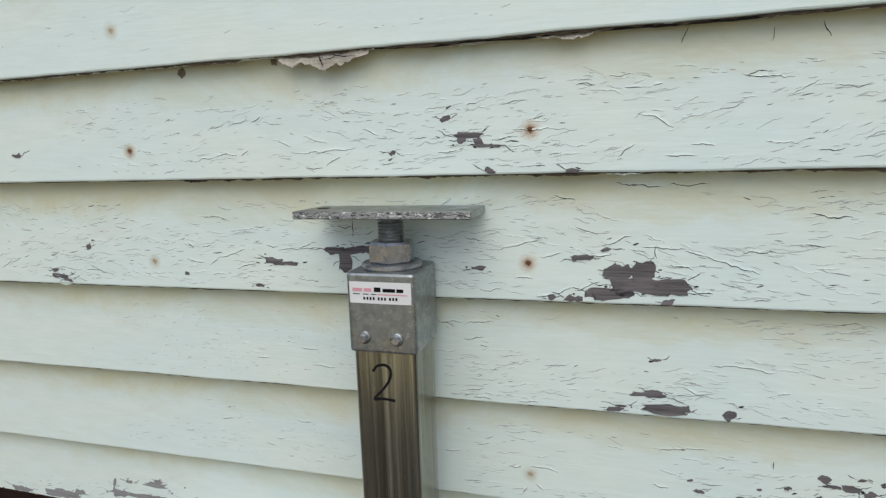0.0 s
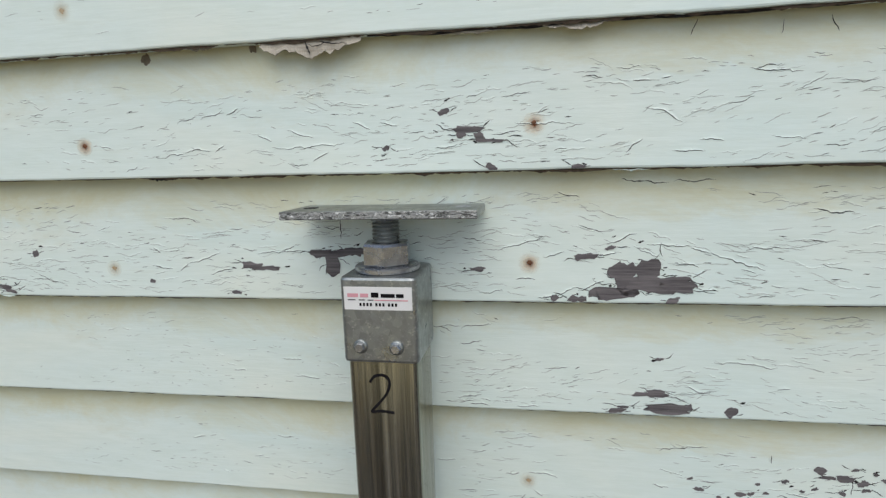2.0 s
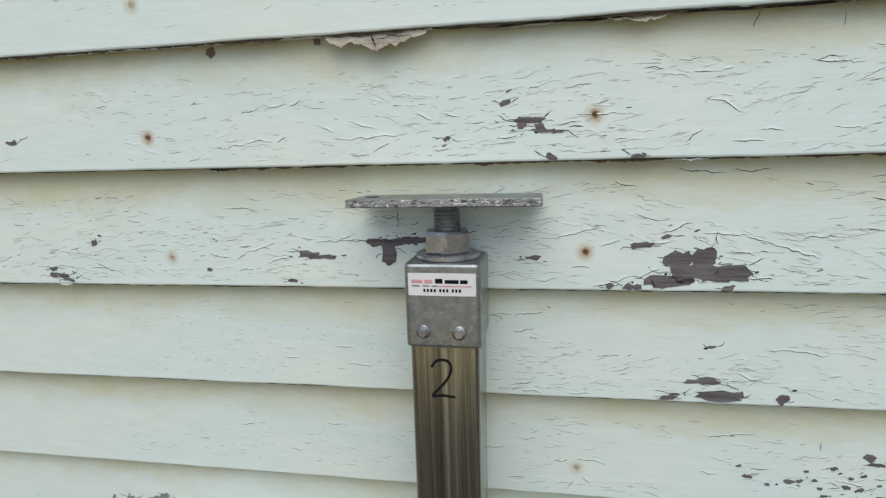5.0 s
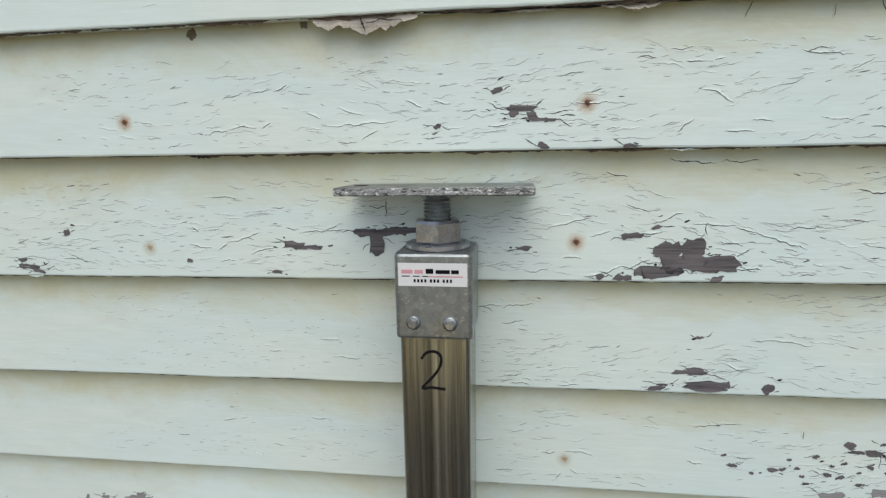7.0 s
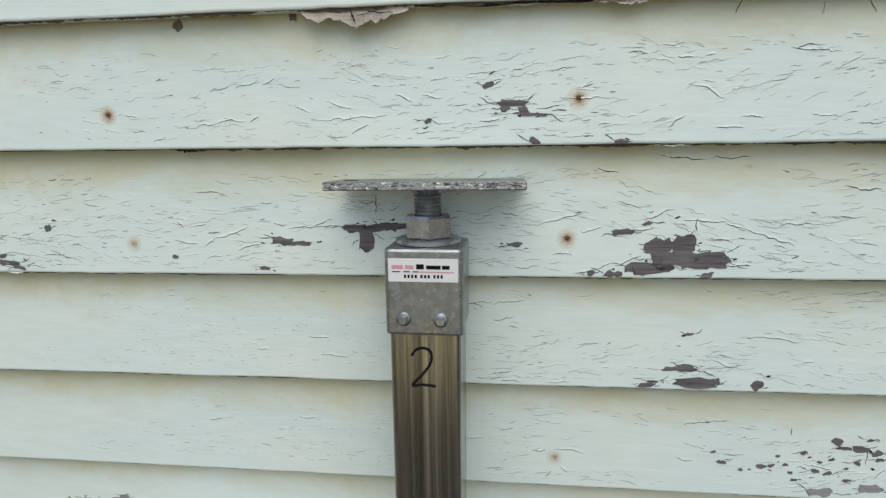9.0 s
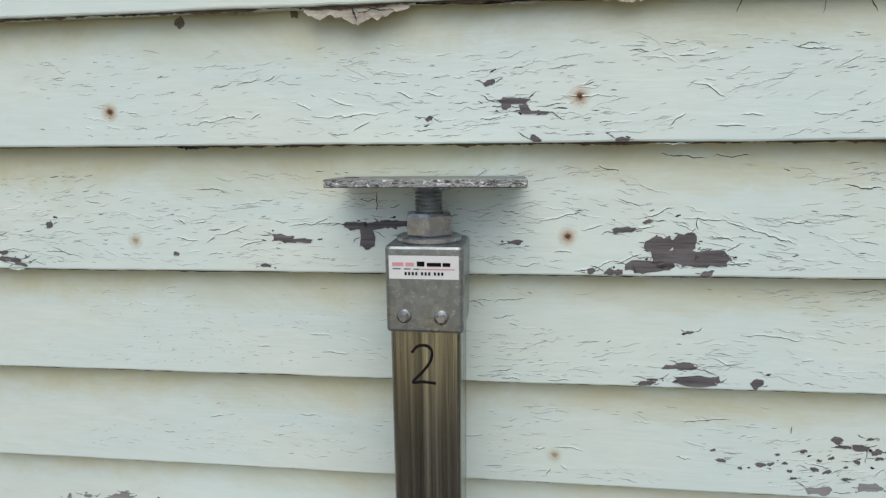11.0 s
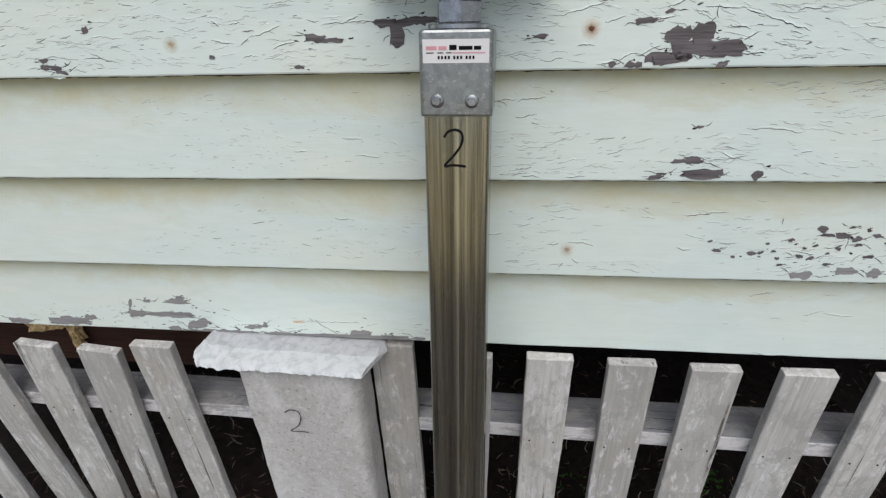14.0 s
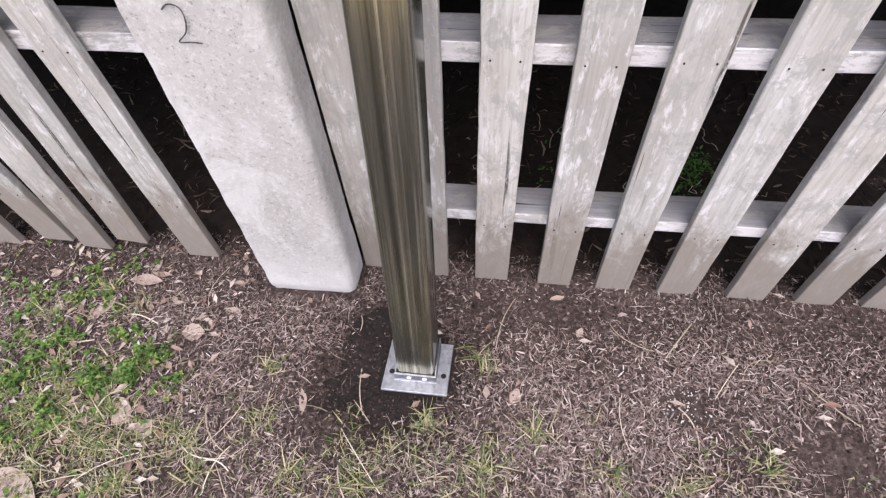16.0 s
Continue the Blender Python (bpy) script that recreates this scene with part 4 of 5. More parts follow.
def stump_ring(z, grow=1.0):
    grow -= (0.06 + 0.03 * noise.noise((z * 90, 2.0, 5.0))) * smooth((0.050 - z) / 0.040)
    hw, hd = 0.106 * grow, 0.10 * grow
    arc = [(hw - 0.026 + 0.026 * math.sin(radians(a)), -hd + 0.026 - 0.026 * math.cos(radians(a))) for a in (0, 12, 25, 38, 52, 65, 78, 90)]
    base = [(hw, -0.022), (hw - 0.085, 0.075), (-hw + 0.01, 0.08), (-hw, 0.07), (-hw, -hd + 0.010), (-hw + 0.008, -hd), *arc]
    pts = []
    for (ax, ay), (bx, by) in zip(base, base[1:] + base[:1]):
        for k in range(4):
            t = k / 4
            px, py = ax + (bx - ax) * t, ay + (by - ay) * t
            w = 0.0016 * noise.noise((px * 30, py * 30, z * 16)) + 0.001 * noise.noise((px * 90, py * 90, z * 60))
            pts.append((px * (1 + w * 10), py * (1 + w * 10) + 0.018, z))
    return pts


part("shaft", loft([stump_ring(0.838 * i / 60, 1.0 + 0.03 * (1 - i / 60)) for i in range(61)]), CONCRETE, stump, "", True).modifiers.new("edges", "EDGE_SPLIT").split_angle = radians(32)
mark = part("marker_digit", stroke([(-0.018, 0.022), (-0.006, 0.030), (0.008, 0.026), (0.010, 0.010), (0.002, -0.010), (-0.014, -0.025), (0.004, -0.025), (0.020, -0.026)], 0.0027, -0.0865), PENCIL, stump, "hand-written 2 in dull marker")
mark.location = (-0.016, 0, 0.722)


cap_tin = thing("tin_cap", pose(-0.478, 0.0, 0.823, 0, 1.0, 0), "chalky white tin cap crumpled over the concrete stump", "stump cap")


def cap_sheet(x0, x1, prof, ragged=False):
    """One folded strip of the cap, crumpled towards its broken end."""
    bm = bmesh.new()
    grid = []
    for i in range(81):
        x = x0 + (x1 - x0) * i / 80
        crumple = smooth((-0.05 - x) / 0.08)
        row = []
        for k, (y, z) in enumerate(prof):
            w = crumple * 0.006 * noise.noise((x * 85, y * 30, 4.0)) + 0.0012 * noise.noise((x * 40, y * 50, 1.0))
            tip = smooth((-0.135 - x) / 0.02)
            edge = 0.004 * noise.noise((x * 120, 7, 0)) + 0.003 * noise.noise((x * 45, 3, 0)) if ragged and k == len(prof) - 1 else 0.0
            mitre = (x - 0.05) / 0.114 * 0.016 * (-y - 0.05) / 0.04 if x > 0.05 and y < -0.05 else 0.0
            row.append(bm.verts.new((x - mitre, y + w * 0.5 + tip * 0.02 * (y < -0.04), z + w + edge * (1 + crumple))))
        grid.append(row)
    for a, b in zip(grid, grid[1:]):
        for k in range(len(prof) - 1):
            bm.faces.new((a[k], a[k + 1], b[k + 1], b[k]))
    bmesh.ops.recalc_face_normals(bm, faces=bm.faces[:])
    return bm


part("top_sheet", cap_sheet(-0.152, 0.164, [(0.16, -0.004), (0.0, 0.0), (-0.03, 0.003), (-0.05, 0.004)]), TIN_GREY, cap_tin, "dull grey flat tin sheet")
part("front_lip", cap_sheet(-0.155, 0.164, [(-0.05, 0.0042), (-0.065, 0.0035), (-0.078, 0.0028), (-0.087, 0.0008), (-0.094, -0.0040)], True), TIN, cap_tin, "white turned-down tin lip with rust specks")
side_bm = bmesh.new()
ends = [side_bm.verts.new(p) for p in ((0.1645, -0.050, 0.0042), (0.148, -0.094, -0.0045), (0.176, -0.024, -0.006), (0.1655, 0.002, 0.0005))]
side_bm.faces.new(ends)
bmesh.ops.triangulate(side_bm, faces=side_bm.faces[:])
part("side_lip", side_bm, TIN_GREY, cap_tin, "grey folded tin end")
for ob in cap_tin.children:
    ob.modifiers.new("sheet", "SOLIDIFY").thickness = 0.0014

# ---- the adjustable steel post leaning on the wall ----
LEAN_BACK = 9.4
post = thing("steel_post", pose(-0.173, -0.297, 0.045, -LEAN_BACK, 0.54, 0), "adjustable steel house post leaning on the wall", "post")
HALF = 0.0385


def sleeve(z0, z1, half, r, cy, steps=2, close=True):
    return loft([[(x, y + cy, z0 + (z1 - z0) * i / steps) for x, y in rounded_rect(half, half, r)] for i in range(steps + 1)], close)


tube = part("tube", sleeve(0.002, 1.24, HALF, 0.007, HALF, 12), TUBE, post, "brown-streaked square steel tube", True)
tube.modifiers.new("edges", "EDGE_SPLIT").split_angle = radians(50)

# head sleeve, with its rounded folded corners and a shallow domed top edge
capr = [(1.2215, 0.0405), (1.2210, 0.0412), (1.2235, 0.0418), (1.3105, 0.0418), (1.3130, 0.0408), (1.3140, 0.0385)]
head = part("head_sleeve", loft([[(x, y + HALF, z) for x, y in rounded_rect(h, h, 0.0065)] for z, h in capr]), GALV, post, "galvanised square head sleeve", False)
FRONT = HALF - 0.0418
sticker = part("sticker", box(-0.0368, 0.0368, FRONT - 0.0004, FRONT + 0.0005, 1.2790, 1.3038), STICKER, head, "white maker's sticker with pink and black print")


def bars(parent, specs, material, y):
    for x, z, w, h in specs:
        part("print_bar", box(x - w / 2, x + w / 2, y - 0.00015, y + 0.0001, z - h / 2, z + h / 2), material, parent)


yb = FRONT - 0.0006

bars(head, [(-0.0270, 1.2946, 0.0120, 0.0040), (-0.0146, 1.2946, 0.0090, 0.0040)], PINK_INK, yb)
bars(head, [(-0.0030, 1.2952, 0.0080, 0.0052), (0.0110, 1.2946, 0.0150, 0.0040), (0.0240, 1.2946, 0.0080, 0.0040)], INK, yb)
bars(head, [(0.0145, 1.2896, 0.0360, 0.0012)], PINK_INK, yb)
bars(head, [(-0.0285, 1.2897, 0.0085, 0.0010), (-0.0172, 1.2897, 0.0070, 0.0010), (-0.0076, 1.2897, 0.0062, 0.0010)], INK, yb)
bars(head, [(-0.0190 + 0.0038 * i + (0.0022 if i > 3 else 0) + (0.0022 if i > 6 else 0), 1.2848, 0.0022, 0.0034) for i in range(10)], INK, yb)


def hex_bolt(x, z):
    """Flanged hex screw whose head faces the viewer."""
    def face_ring(r, y, n, turn=0.0):
        return [(x + r * math.cos(turn + 2 * math.pi * i / n), y, z + r * math.sin(turn + 2 * math.pi * i / n)) for i in range(n)]
    flange = loft([face_ring(0.0078, FRONT + 0.001, 24), face_ring(0.0078, FRONT - 0.0012, 24), face_ring(0.0062, FRONT - 0.0022, 24)])
    ob = part("bolt", flange, GALV, head, "zinc flanged hex screw", True)
    hexa = loft([face_ring(0.0056, FRONT - 0.002, 6, x * 60), face_ring(0.0056, FRONT - 0.0058, 6, x * 60), face_ring(0.0046, FRONT - 0.0070, 6, x * 60)])
    part("hex_head", hexa, GALV_DARK, ob)
    return ob


hex_bolt(-0.0215, 1.2385)
hex_bolt(0.0180, 1.2380)

washer_ob = part("washer", loft([ring(0, HALF, r, z, 40) for r, z in ((0.0335, 1.3142), (0.0358, 1.3148), (0.0358, 1.3190), (0.0345, 1.3200), (0.0240, 1.3200))]), GALV_DARK, post, "thick round zinc washer", False)
hex_nut = part("nut", loft([ring(0, HALF, r, z, 6, 0.70) for r, z in ((0.0262, 1.3202), (0.0276, 1.3218), (0.0276, 1.3420), (0.0262, 1.3448), (0.0175, 1.3450))]), GALV_DARK, post, "large zinc hexagon nut")


def screw_thread(z0, z1, r, pitch):
    n, turns = 28, int((z1 - z0) / pitch)
    rings = []
    for k in range(turns * 4 + 1):
        z = z0 + (z1 - z0) * k / (turns * 4)
        rr = r - (0.0, 0.0009, 0.0018, 0.0009)[k % 4]
        rings.append([(rr * math.cos(2 * math.pi * i / n), HALF + rr * math.sin(2 * math.pi * i / n), z + pitch * 0.5 * (i / n - 0.5) * 0.6) for i in range(n)])
    return loft(rings)


part("threaded_rod", screw_thread(1.338, 1.377, 0.0155, 0.0036), GALV, post, "coarse threaded steel rod", False)

top_plate = part("top_plate", box(-0.1055, 0.1055, 0.0, 0.077, 1.3735, 1.3825, 0.0012, 1), GALV, post, "flat galvanised bearing plate")
part("cut_edge", box(-0.1050, 0.1050, -0.0007, 0.0012, 1.3742, 1.3820, 0.0005, 1), CUT_EDGE, top_plate, "rough sawn plate edge with dark scale")
weld = loft([ring(0, HALF, r, z, 24) for r, z in ((0.0195, 1.3732), (0.0185, 1.3710), (0.0158, 1.3690))])
part("weld_bead", weld, GALV_DARK, top_plate)
for hx in (-0.086, 0.086):
    part("bolt_hole", loft([ring(hx, 0.040, 0.0085, 1.3815, 24), ring(hx, 0.040, 0.0085, 1.38275, 24)]), BASE_ZINC if hx > 0 else HOLE, top_plate, "drilled bolt hole")

digit = part("marker_digit", stroke([(-0.0132, 0.0125), (-0.0075, 0.0195), (0.0025, 0.0210), (0.0085, 0.0150), (0.0070, 0.0040), (-0.0010, -0.0080), (-0.0125, -0.0212), (-0.0020, -0.0205), (0.0128, -0.0218)], 0.0034, -0.0007), INK, post, "hand-written 2 in black marker")
digit.location = (-0.0015, 0, 1.184)

foot_plate = part("base_plate", box(-0.0675, 0.0675, -0.031, 0.092, -0.006, 0.0, 0.001, 1), BASE_ZINC, post, "bright zinc square base plate")
for hx, hy in ((0.056, 0.012), (-0.052, 0.012)):
    part("bolt_hole", loft([ring(hx, hy, 0.0058, -0.004, 20), ring(hx, hy, 0.0058, 0.0004, 20)]), HOLE, foot_plate, "dark bolt hole")


def socket():
    bm = bmesh.new()
    h, th = HALF + 0.0012, 0.0028
    def slab(pts, d):
        lo = [bm.verts.new(p) for p in pts]
        hi = [bm.verts.new((p[0] + d[0], p[1] + d[1], p[2])) for p in pts]
        bm.faces.new(lo)
        bm.faces.new(hi[::-1])
        for i in range(len(pts)):
            j = (i + 1) % len(pts)
            bm.faces.new((lo[i], hi[i], hi[j], lo[j]))
    yf = HALF - h
    slab([(-h, yf, 0), (h, yf, 0), (h, yf, 0.017), (-h, yf, 0.017)], (0, -th))
    for s in (-1, 1):
        slab([(s * h, yf - th, 0), (s * h, HALF + h, 0), (s * h, HALF + h, 0.040), (s * h, yf + 0.02, 0.030), (s * h, yf - th, 0.017)], (s * th, 0))
    bmesh.ops.recalc_face_normals(bm, faces=bm.faces[:])
    return bm


bracket = part("socket", socket(), SOCKET_ZINC, post, "folded zinc socket round the tube's foot")
# bright strips along the socket's top and bottom edges
part("rim", box(-HALF - 0.004, HALF + 0.004, -0.0047, -0.0010, 0.0170, 0.0189, 0.0004, 1), BASE_ZINC, bracket, "bright strip on the top edge")
part("fillet", box(-HALF - 0.006, HALF + 0.006, -0.0075, -0.0036, 0.0, 0.0022, 0.0006, 1), BASE_ZINC, bracket, "bright strip along the foot")
for hx in (-0.013, 0.019):
    part("rivet", loft([[(hx + r * math.cos(2 * math.pi * i / 14), y, 0.0085 + r * math.sin(2 * math.pi * i / 14)) for i in range(14)] for r, y in ((0.005, -0.0038), (0.005, -0.0056), (0.003, -0.0064))]), STICKER, bracket, "bright screw head")


# ---- ground litter, weeds and grass ----
def clear(x, y):
    """Soil that no stump, post or picket stands on."""
    return not (-0.58 < x < -0.345 and y > -0.10) and not (-0.25 < x < -0.10 and -0.33 < y < -0.20)


def scatter_strips(name, count, region, length, width, material, label, seed, keep, lift=0.003, tilt=0.5, bend=0.15):
    r = random.Random(seed)
    V, F = [], []
    x0, x1, y0, y1 = region
    made = 0
    for _ in range(count * 4):
        if made >= count:
            break
        x, y = r.uniform(x0, x1), r.uniform(y0, y1)
        if not clear(x, y) or r.random() > keep(x, y):
            continue
        made += 1
        ln = r.uniform(*length) * (0.5 + 0.5 * r.random())
        w = r.uniform(*width)
        a = r.uniform(0, 2 * math.pi)
        rise = r.gauss(0, tilt) * 0.5
        z = gz(x, y) + lift * r.uniform(0.3, 1.6) + (0.008 if y > 0.03 else 0.0)
        d = Vector((math.cos(a), math.sin(a), rise))
        s = Vector((-math.sin(a), math.cos(a), r.gauss(0, 0.4)))
        c = Vector((x, y, z))
        k = len(V)
        bow = Vector((-math.sin(a), math.cos(a), 0.4)) * ln * r.gauss(0, bend)
        for t, ww in ((-0.5, 0.35), (0.0, 1.0), (0.5, 0.25)):
            p = c + d * ln * t + bow * (0.25 - t * t) * 4 * 0.5
            p.z = max(p.z, gz(p.x, p.y) + 0.0006) if abs(p.x) < 3 else p.z
            V.append(p + s * w * ww * 0.5)
            V.append(p - s * w * ww * 0.5)
        F += [(k, k + 1, k + 3, k + 2), (k + 2, k + 3, k + 5, k + 4)]
    ob = raw(name, V, F, material)
    return tagged(ob, label, "litter", kind="stuff")


def bare_dirt(x, y):
    d = min(math.hypot(x + 0.19, y + 0.28) / 0.13, math.hypot(x + 0.27, y + 0.19) / 0.10, math.hypot(x + 0.335, y + 0.285) / 0.07, math.hypot(x - 0.62, y + 0.36) / 0.06, math.hypot(x - 0.12, y + 0.10) / 0.055, math.hypot(x - 0.36, y + 0.30) / 0.05, math.hypot(x + 0.30, y + 0.36) / 0.11)
    n = noise.noise((x * 6, y * 6, 11.0))
    wide = noise.noise((x * 3.1, y * 4.2, 15.0))
    return (0.05 + 0.95 * smooth((d - 0.5) / 0.8)) * max(0.14, 0.80 + 0.7 * n + 1.0 * wide)


VIEW = (-1.45, 0.95, -0.72, 0.06)
def outer(x, y):
    """Lighter chips lie further from the fence."""
    return bare_dirt(x, y) * (0.28 + 0.8 * smooth((-y - 0.08) / 0.16)) * (1.15 if x < -0.5 else 1.0)


scatter_strips("mulch", 36000, VIEW, (0.004, 0.017), (0.0012, 0.0036), STRAW, "dry brown chips and bark fibres on soil", 41, bare_dirt, 0.003, 0.5, 0.06)
scatter_strips("wood_chips", 21000, VIEW, (0.005, 0.024), (0.0011, 0.0032), CHIPS, "pale pinkish-brown wood chips on soil", 44, outer, 0.005, 0.5, 0.05)
scatter_strips("straw", 4200, VIEW, (0.020, 0.080), (0.0006, 0.0015), CHIPS, "thin dry straw lying on soil", 42, lambda x, y: 0.8 * outer(x, y), 0.007, 0.35, 0.16)
def front_right(x, y):
    """Shredded bark lies thickest out from the fence beside the post."""
    n = noise.noise((x * 7, y * 7, 31.0))
    return bare_dirt(x, y) * smooth((-y - 0.10) / 0.12) * (smooth((x + 0.02) / 0.14) + 0.30 * smooth((-x - 0.35) / 0.1)) * max(0.0, 0.62 + 0.9 * n)


scatter_strips("shredded_bark", 15000, VIEW, (0.006, 0.028), (0.0012, 0.0034), SHRED, "shredded pinkish-brown bark on soil", 46, front_right, 0.006, 0.7, 0.12)
scatter_strips("earth_crumbs", 2600, (-0.42, 0.0, -0.45, -0.15), (0.003, 0.009), (0.002, 0.006), EARTH, "dark crumbs of dug earth", 47, lambda x, y: 1.0 - 0.8 * smooth((math.hypot(x + 0.21, y + 0.3) - 0.1) / 0.1), 0.006, 0.9, 0.2)
scatter_strips("under_floor_litter", 5000, (-1.6, 1.3, 0.06, 0.9), (0.012, 0.06), (0.002, 0.007), LITTER_SHADE, "dry litter in the dark below the floor", 43, lambda x, y: 0.8, 0.006, 0.6, 0.3)


def green_zone(x, y):
    g = math.exp(-((x + 0.86) / 0.14) ** 2 - ((y + 0.33) / 0.09) ** 2) * 1.3
    g += 0.9 * math.exp(-((x + 1.02) / 0.14) ** 2 - ((y + 0.47) / 0.10) ** 2)
    g += 0.8 * math.exp(-((x + 0.99) / 0.07) ** 2 - ((y + 0.14) / 0.10) ** 2)
    g += 0.5 * math.exp(-((x + 1.22) / 0.15) ** 2 - ((y + 0.25) / 0.2) ** 2)
    g += 0.35 * math.exp(-((x + 0.70) / 0.06) ** 2 - ((y + 0.56) / 0.05) ** 2)
    return g ** 1.4 * (0.10 + 1.8 * max(0.0, 0.05 + 1.7 * noise.noise((x * 15, y * 15, 21.0))))


def leaflet(V, F, c, a, ln, w, up, fold=0.25):
    d = Vector((math.cos(a), math.sin(a), up))
    s = Vector((-math.sin(a), math.cos(a), 0))
    k = len(V)
    V += [c, c + d * ln * 0.45 + s * w * 0.5 + Vector((0, 0, fold * w)), c + d * ln + Vector((0, 0, -0.1 * ln)), c + d * ln * 0.45 - s * w * 0.5 + Vector((0, 0, fold * w)), c + d * ln * 0.5]
    F += [(k, k + 4, k + 1), (k + 1, k + 4, k + 2), (k + 2, k + 4, k + 3), (k + 3, k + 4, k)]


def weeds(name, count, seed, region, zone, size, material, label, height=0.022):
    r = random.Random(seed)
    V, F = [], []
    made = 0
    for _ in range(count * 30):
        if made >= count:
            break
        x, y = r.uniform(region[0], region[1]), r.uniform(region[2], region[3])
        if r.random() > zone(x, y) or not clear(x, y):
            continue
        made += 1
        z = gz(x, y) + r.uniform(0.1, 1.0) * height * (0.5 + min(1.2, zone(x, y)))
        a0 = r.uniform(0, 6.28)
        for j in range(r.choice((3, 3, 4, 5))):
            ln = size * r.uniform(0.6, 1.25)
            leaflet(V, F, Vector((x, y, z)), a0 + j * 1.7 + r.gauss(0, 0.25), ln, ln * r.uniform(0.7, 1.05), r.gauss(0.1, 0.3))
        k = len(V)
        g = Vector((x + r.gauss(0, 0.006), y + r.gauss(0, 0.006), gz(x, y) - 0.002))
        V += [g + Vector((0.0005, 0, 0)), g - Vector((0.0005, 0, 0)), Vector((x - 0.0005, y, z)), Vector((x + 0.0005, y, z))]
        F.append((k, k + 1, k + 2, k + 3))
    return tagged(raw(name, V, F, material), label, "weeds", kind="stuff")


weeds("clover_weeds", 900, 51, (-1.45, -0.6, -0.7, 0.0), green_zone, 0.0098, WEED, "low green clover-like weeds creeping over soil")


def tuft(x, y, blades, height, seed, spread=0.03):
    r = random.Random(seed)
    V, F = [], []
    for _ in range(blades):
        bx, by = x + r.gauss(0, spread * 0.35), y + r.gauss(0, spread * 0.35)
        a = r.uniform(0, 6.28)
        h = height * r.uniform(0.4, 1.1)
        out = h * r.uniform(0.5, 1.4)
        w = r.uniform(0.0008, 0.0017)
        s = Vector((-math.sin(a), math.cos(a), 0)) * w
        base = Vector((bx, by, gz(bx, by) - 0.002))
        k = len(V)
        for t, ww in ((0, 1.0), (0.35, 0.9), (0.7, 0.6), (1.0, 0.1)):
            p = base + Vector((math.cos(a), math.sin(a), 0)) * out * t * t + Vector((0, 0, h * (t - 0.35 * t * t)))
            V += [p + s * ww, p - s * ww]
        F += [(k, k + 1, k + 3, k + 2), (k + 2, k + 3, k + 5, k + 4), (k + 4, k + 5, k + 7, k + 6)]
    return V, F


TUFTS = [(-0.484, -0.304, 26), (-0.46, -0.416, 34), (-0.136, -0.385, 44), (0.071, -0.380, 40), (-0.03, -0.262, 18), (-0.05, -0.235, 12), (-0.699, -0.562, 46), (0.214, -0.440, 34), (0.488, -0.400, 34), (-0.60, -0.47, 30), (-0.56, -0.52, 34), (-0.38, -0.50, 34), (-0.25, -0.51, 40), (-0.02, -0.46, 40), (0.34, -0.45, 26), (-0.78, -0.50, 40), (-0.88, -0.55, 40)]
tr = random.Random(61)
TUFTS += [(tr.uniform(-1.25, -0.62), tr.uniform(-0.64, -0.12), tr.randint(14, 34)) for _ in range(22)]
for j, (x, y, n) in enumerate(TUFTS):
    V, F = tuft(x, y, n, 0.045, 300 + j)
    tagged(raw("grass_tuft", V, F, GRASS), "small tuft of half-dry grass in soil", "grass", "grass tufts by the post")
r = random.Random(77)
V, F = [], []
for _ in range(2600):
    x, y = r.uniform(-1.3, 0.8), r.uniform(-0.72, -0.20)
    if r.random() > smooth((-y - 0.33) / 0.16) * (0.7 if x < -0.55 else 0.38 if x < 0.05 else 0.22) * (0.4 + 1.4 * max(0.0, 0.2 + noise.noise((x * 8, y * 8, 44.0)))) + (0.5 * max(0.0, 0.3 + 1.5 * noise.noise((x * 9, y * 9, 48.0))) if x < -0.66 else 0.0):
        continue
    v, f = tuft(x, y, 8, 0.028, r.random(), 0.05)
    k = len(V)
    V += v
    F += [tuple(i + k for i in q) for q in f]
tagged(raw("grass", V, F, GRASS), "sparse half-dry grass over the soil", "grass", kind="stuff")

V, F = [], []
for x, y, n in ((0.457, 0.333, 190), (0.10, 0.32, 20)):
    rr = random.Random(int(n + x * 100))
    for _ in range(n):
        c = Vector((x + rr.gauss(0, 0.03), y + rr.gauss(0, 0.03), gz(x, y) + rr.uniform(0.01, 0.10)))
        leaflet(V, F, c, rr.uniform(0, 6.28), rr.uniform(0.007, 0.016), 0.007, rr.gauss(0.2, 0.4))
tagged(raw("under_floor_weeds", V, F, FERN), "small green fern growing under the house", "weeds", kind="stuff")


V, F = [], []
ur = random.Random(88)
for _ in range(26):
    px, py, pz = ur.uniform(-0.1, 0.85), ur.uniform(0.16, 0.5), 0.03
    a, tip = ur.uniform(0, 6.28), ur.uniform(0.3, 1.2)
    k0 = len(V)
    for q in range(9):
        a += ur.gauss(0, 0.7)
        px, py, pz = px + 0.011 * math.cos(a), py + 0.011 * math.sin(a), pz + 0.012 * tip * ur.uniform(-0.2, 1.0)
        V += [(px - 0.0009, py, pz), (px + 0.0009, py, pz + 0.0008)]
    F += [(k0 + 2 * q, k0 + 2 * q + 1, k0 + 2 * q + 3, k0 + 2 * q + 2) for q in range(8)]
tagged(raw("dead_stems", V, F, STEM), "curled dead stems in the dark under the house", "litter", kind="stuff")


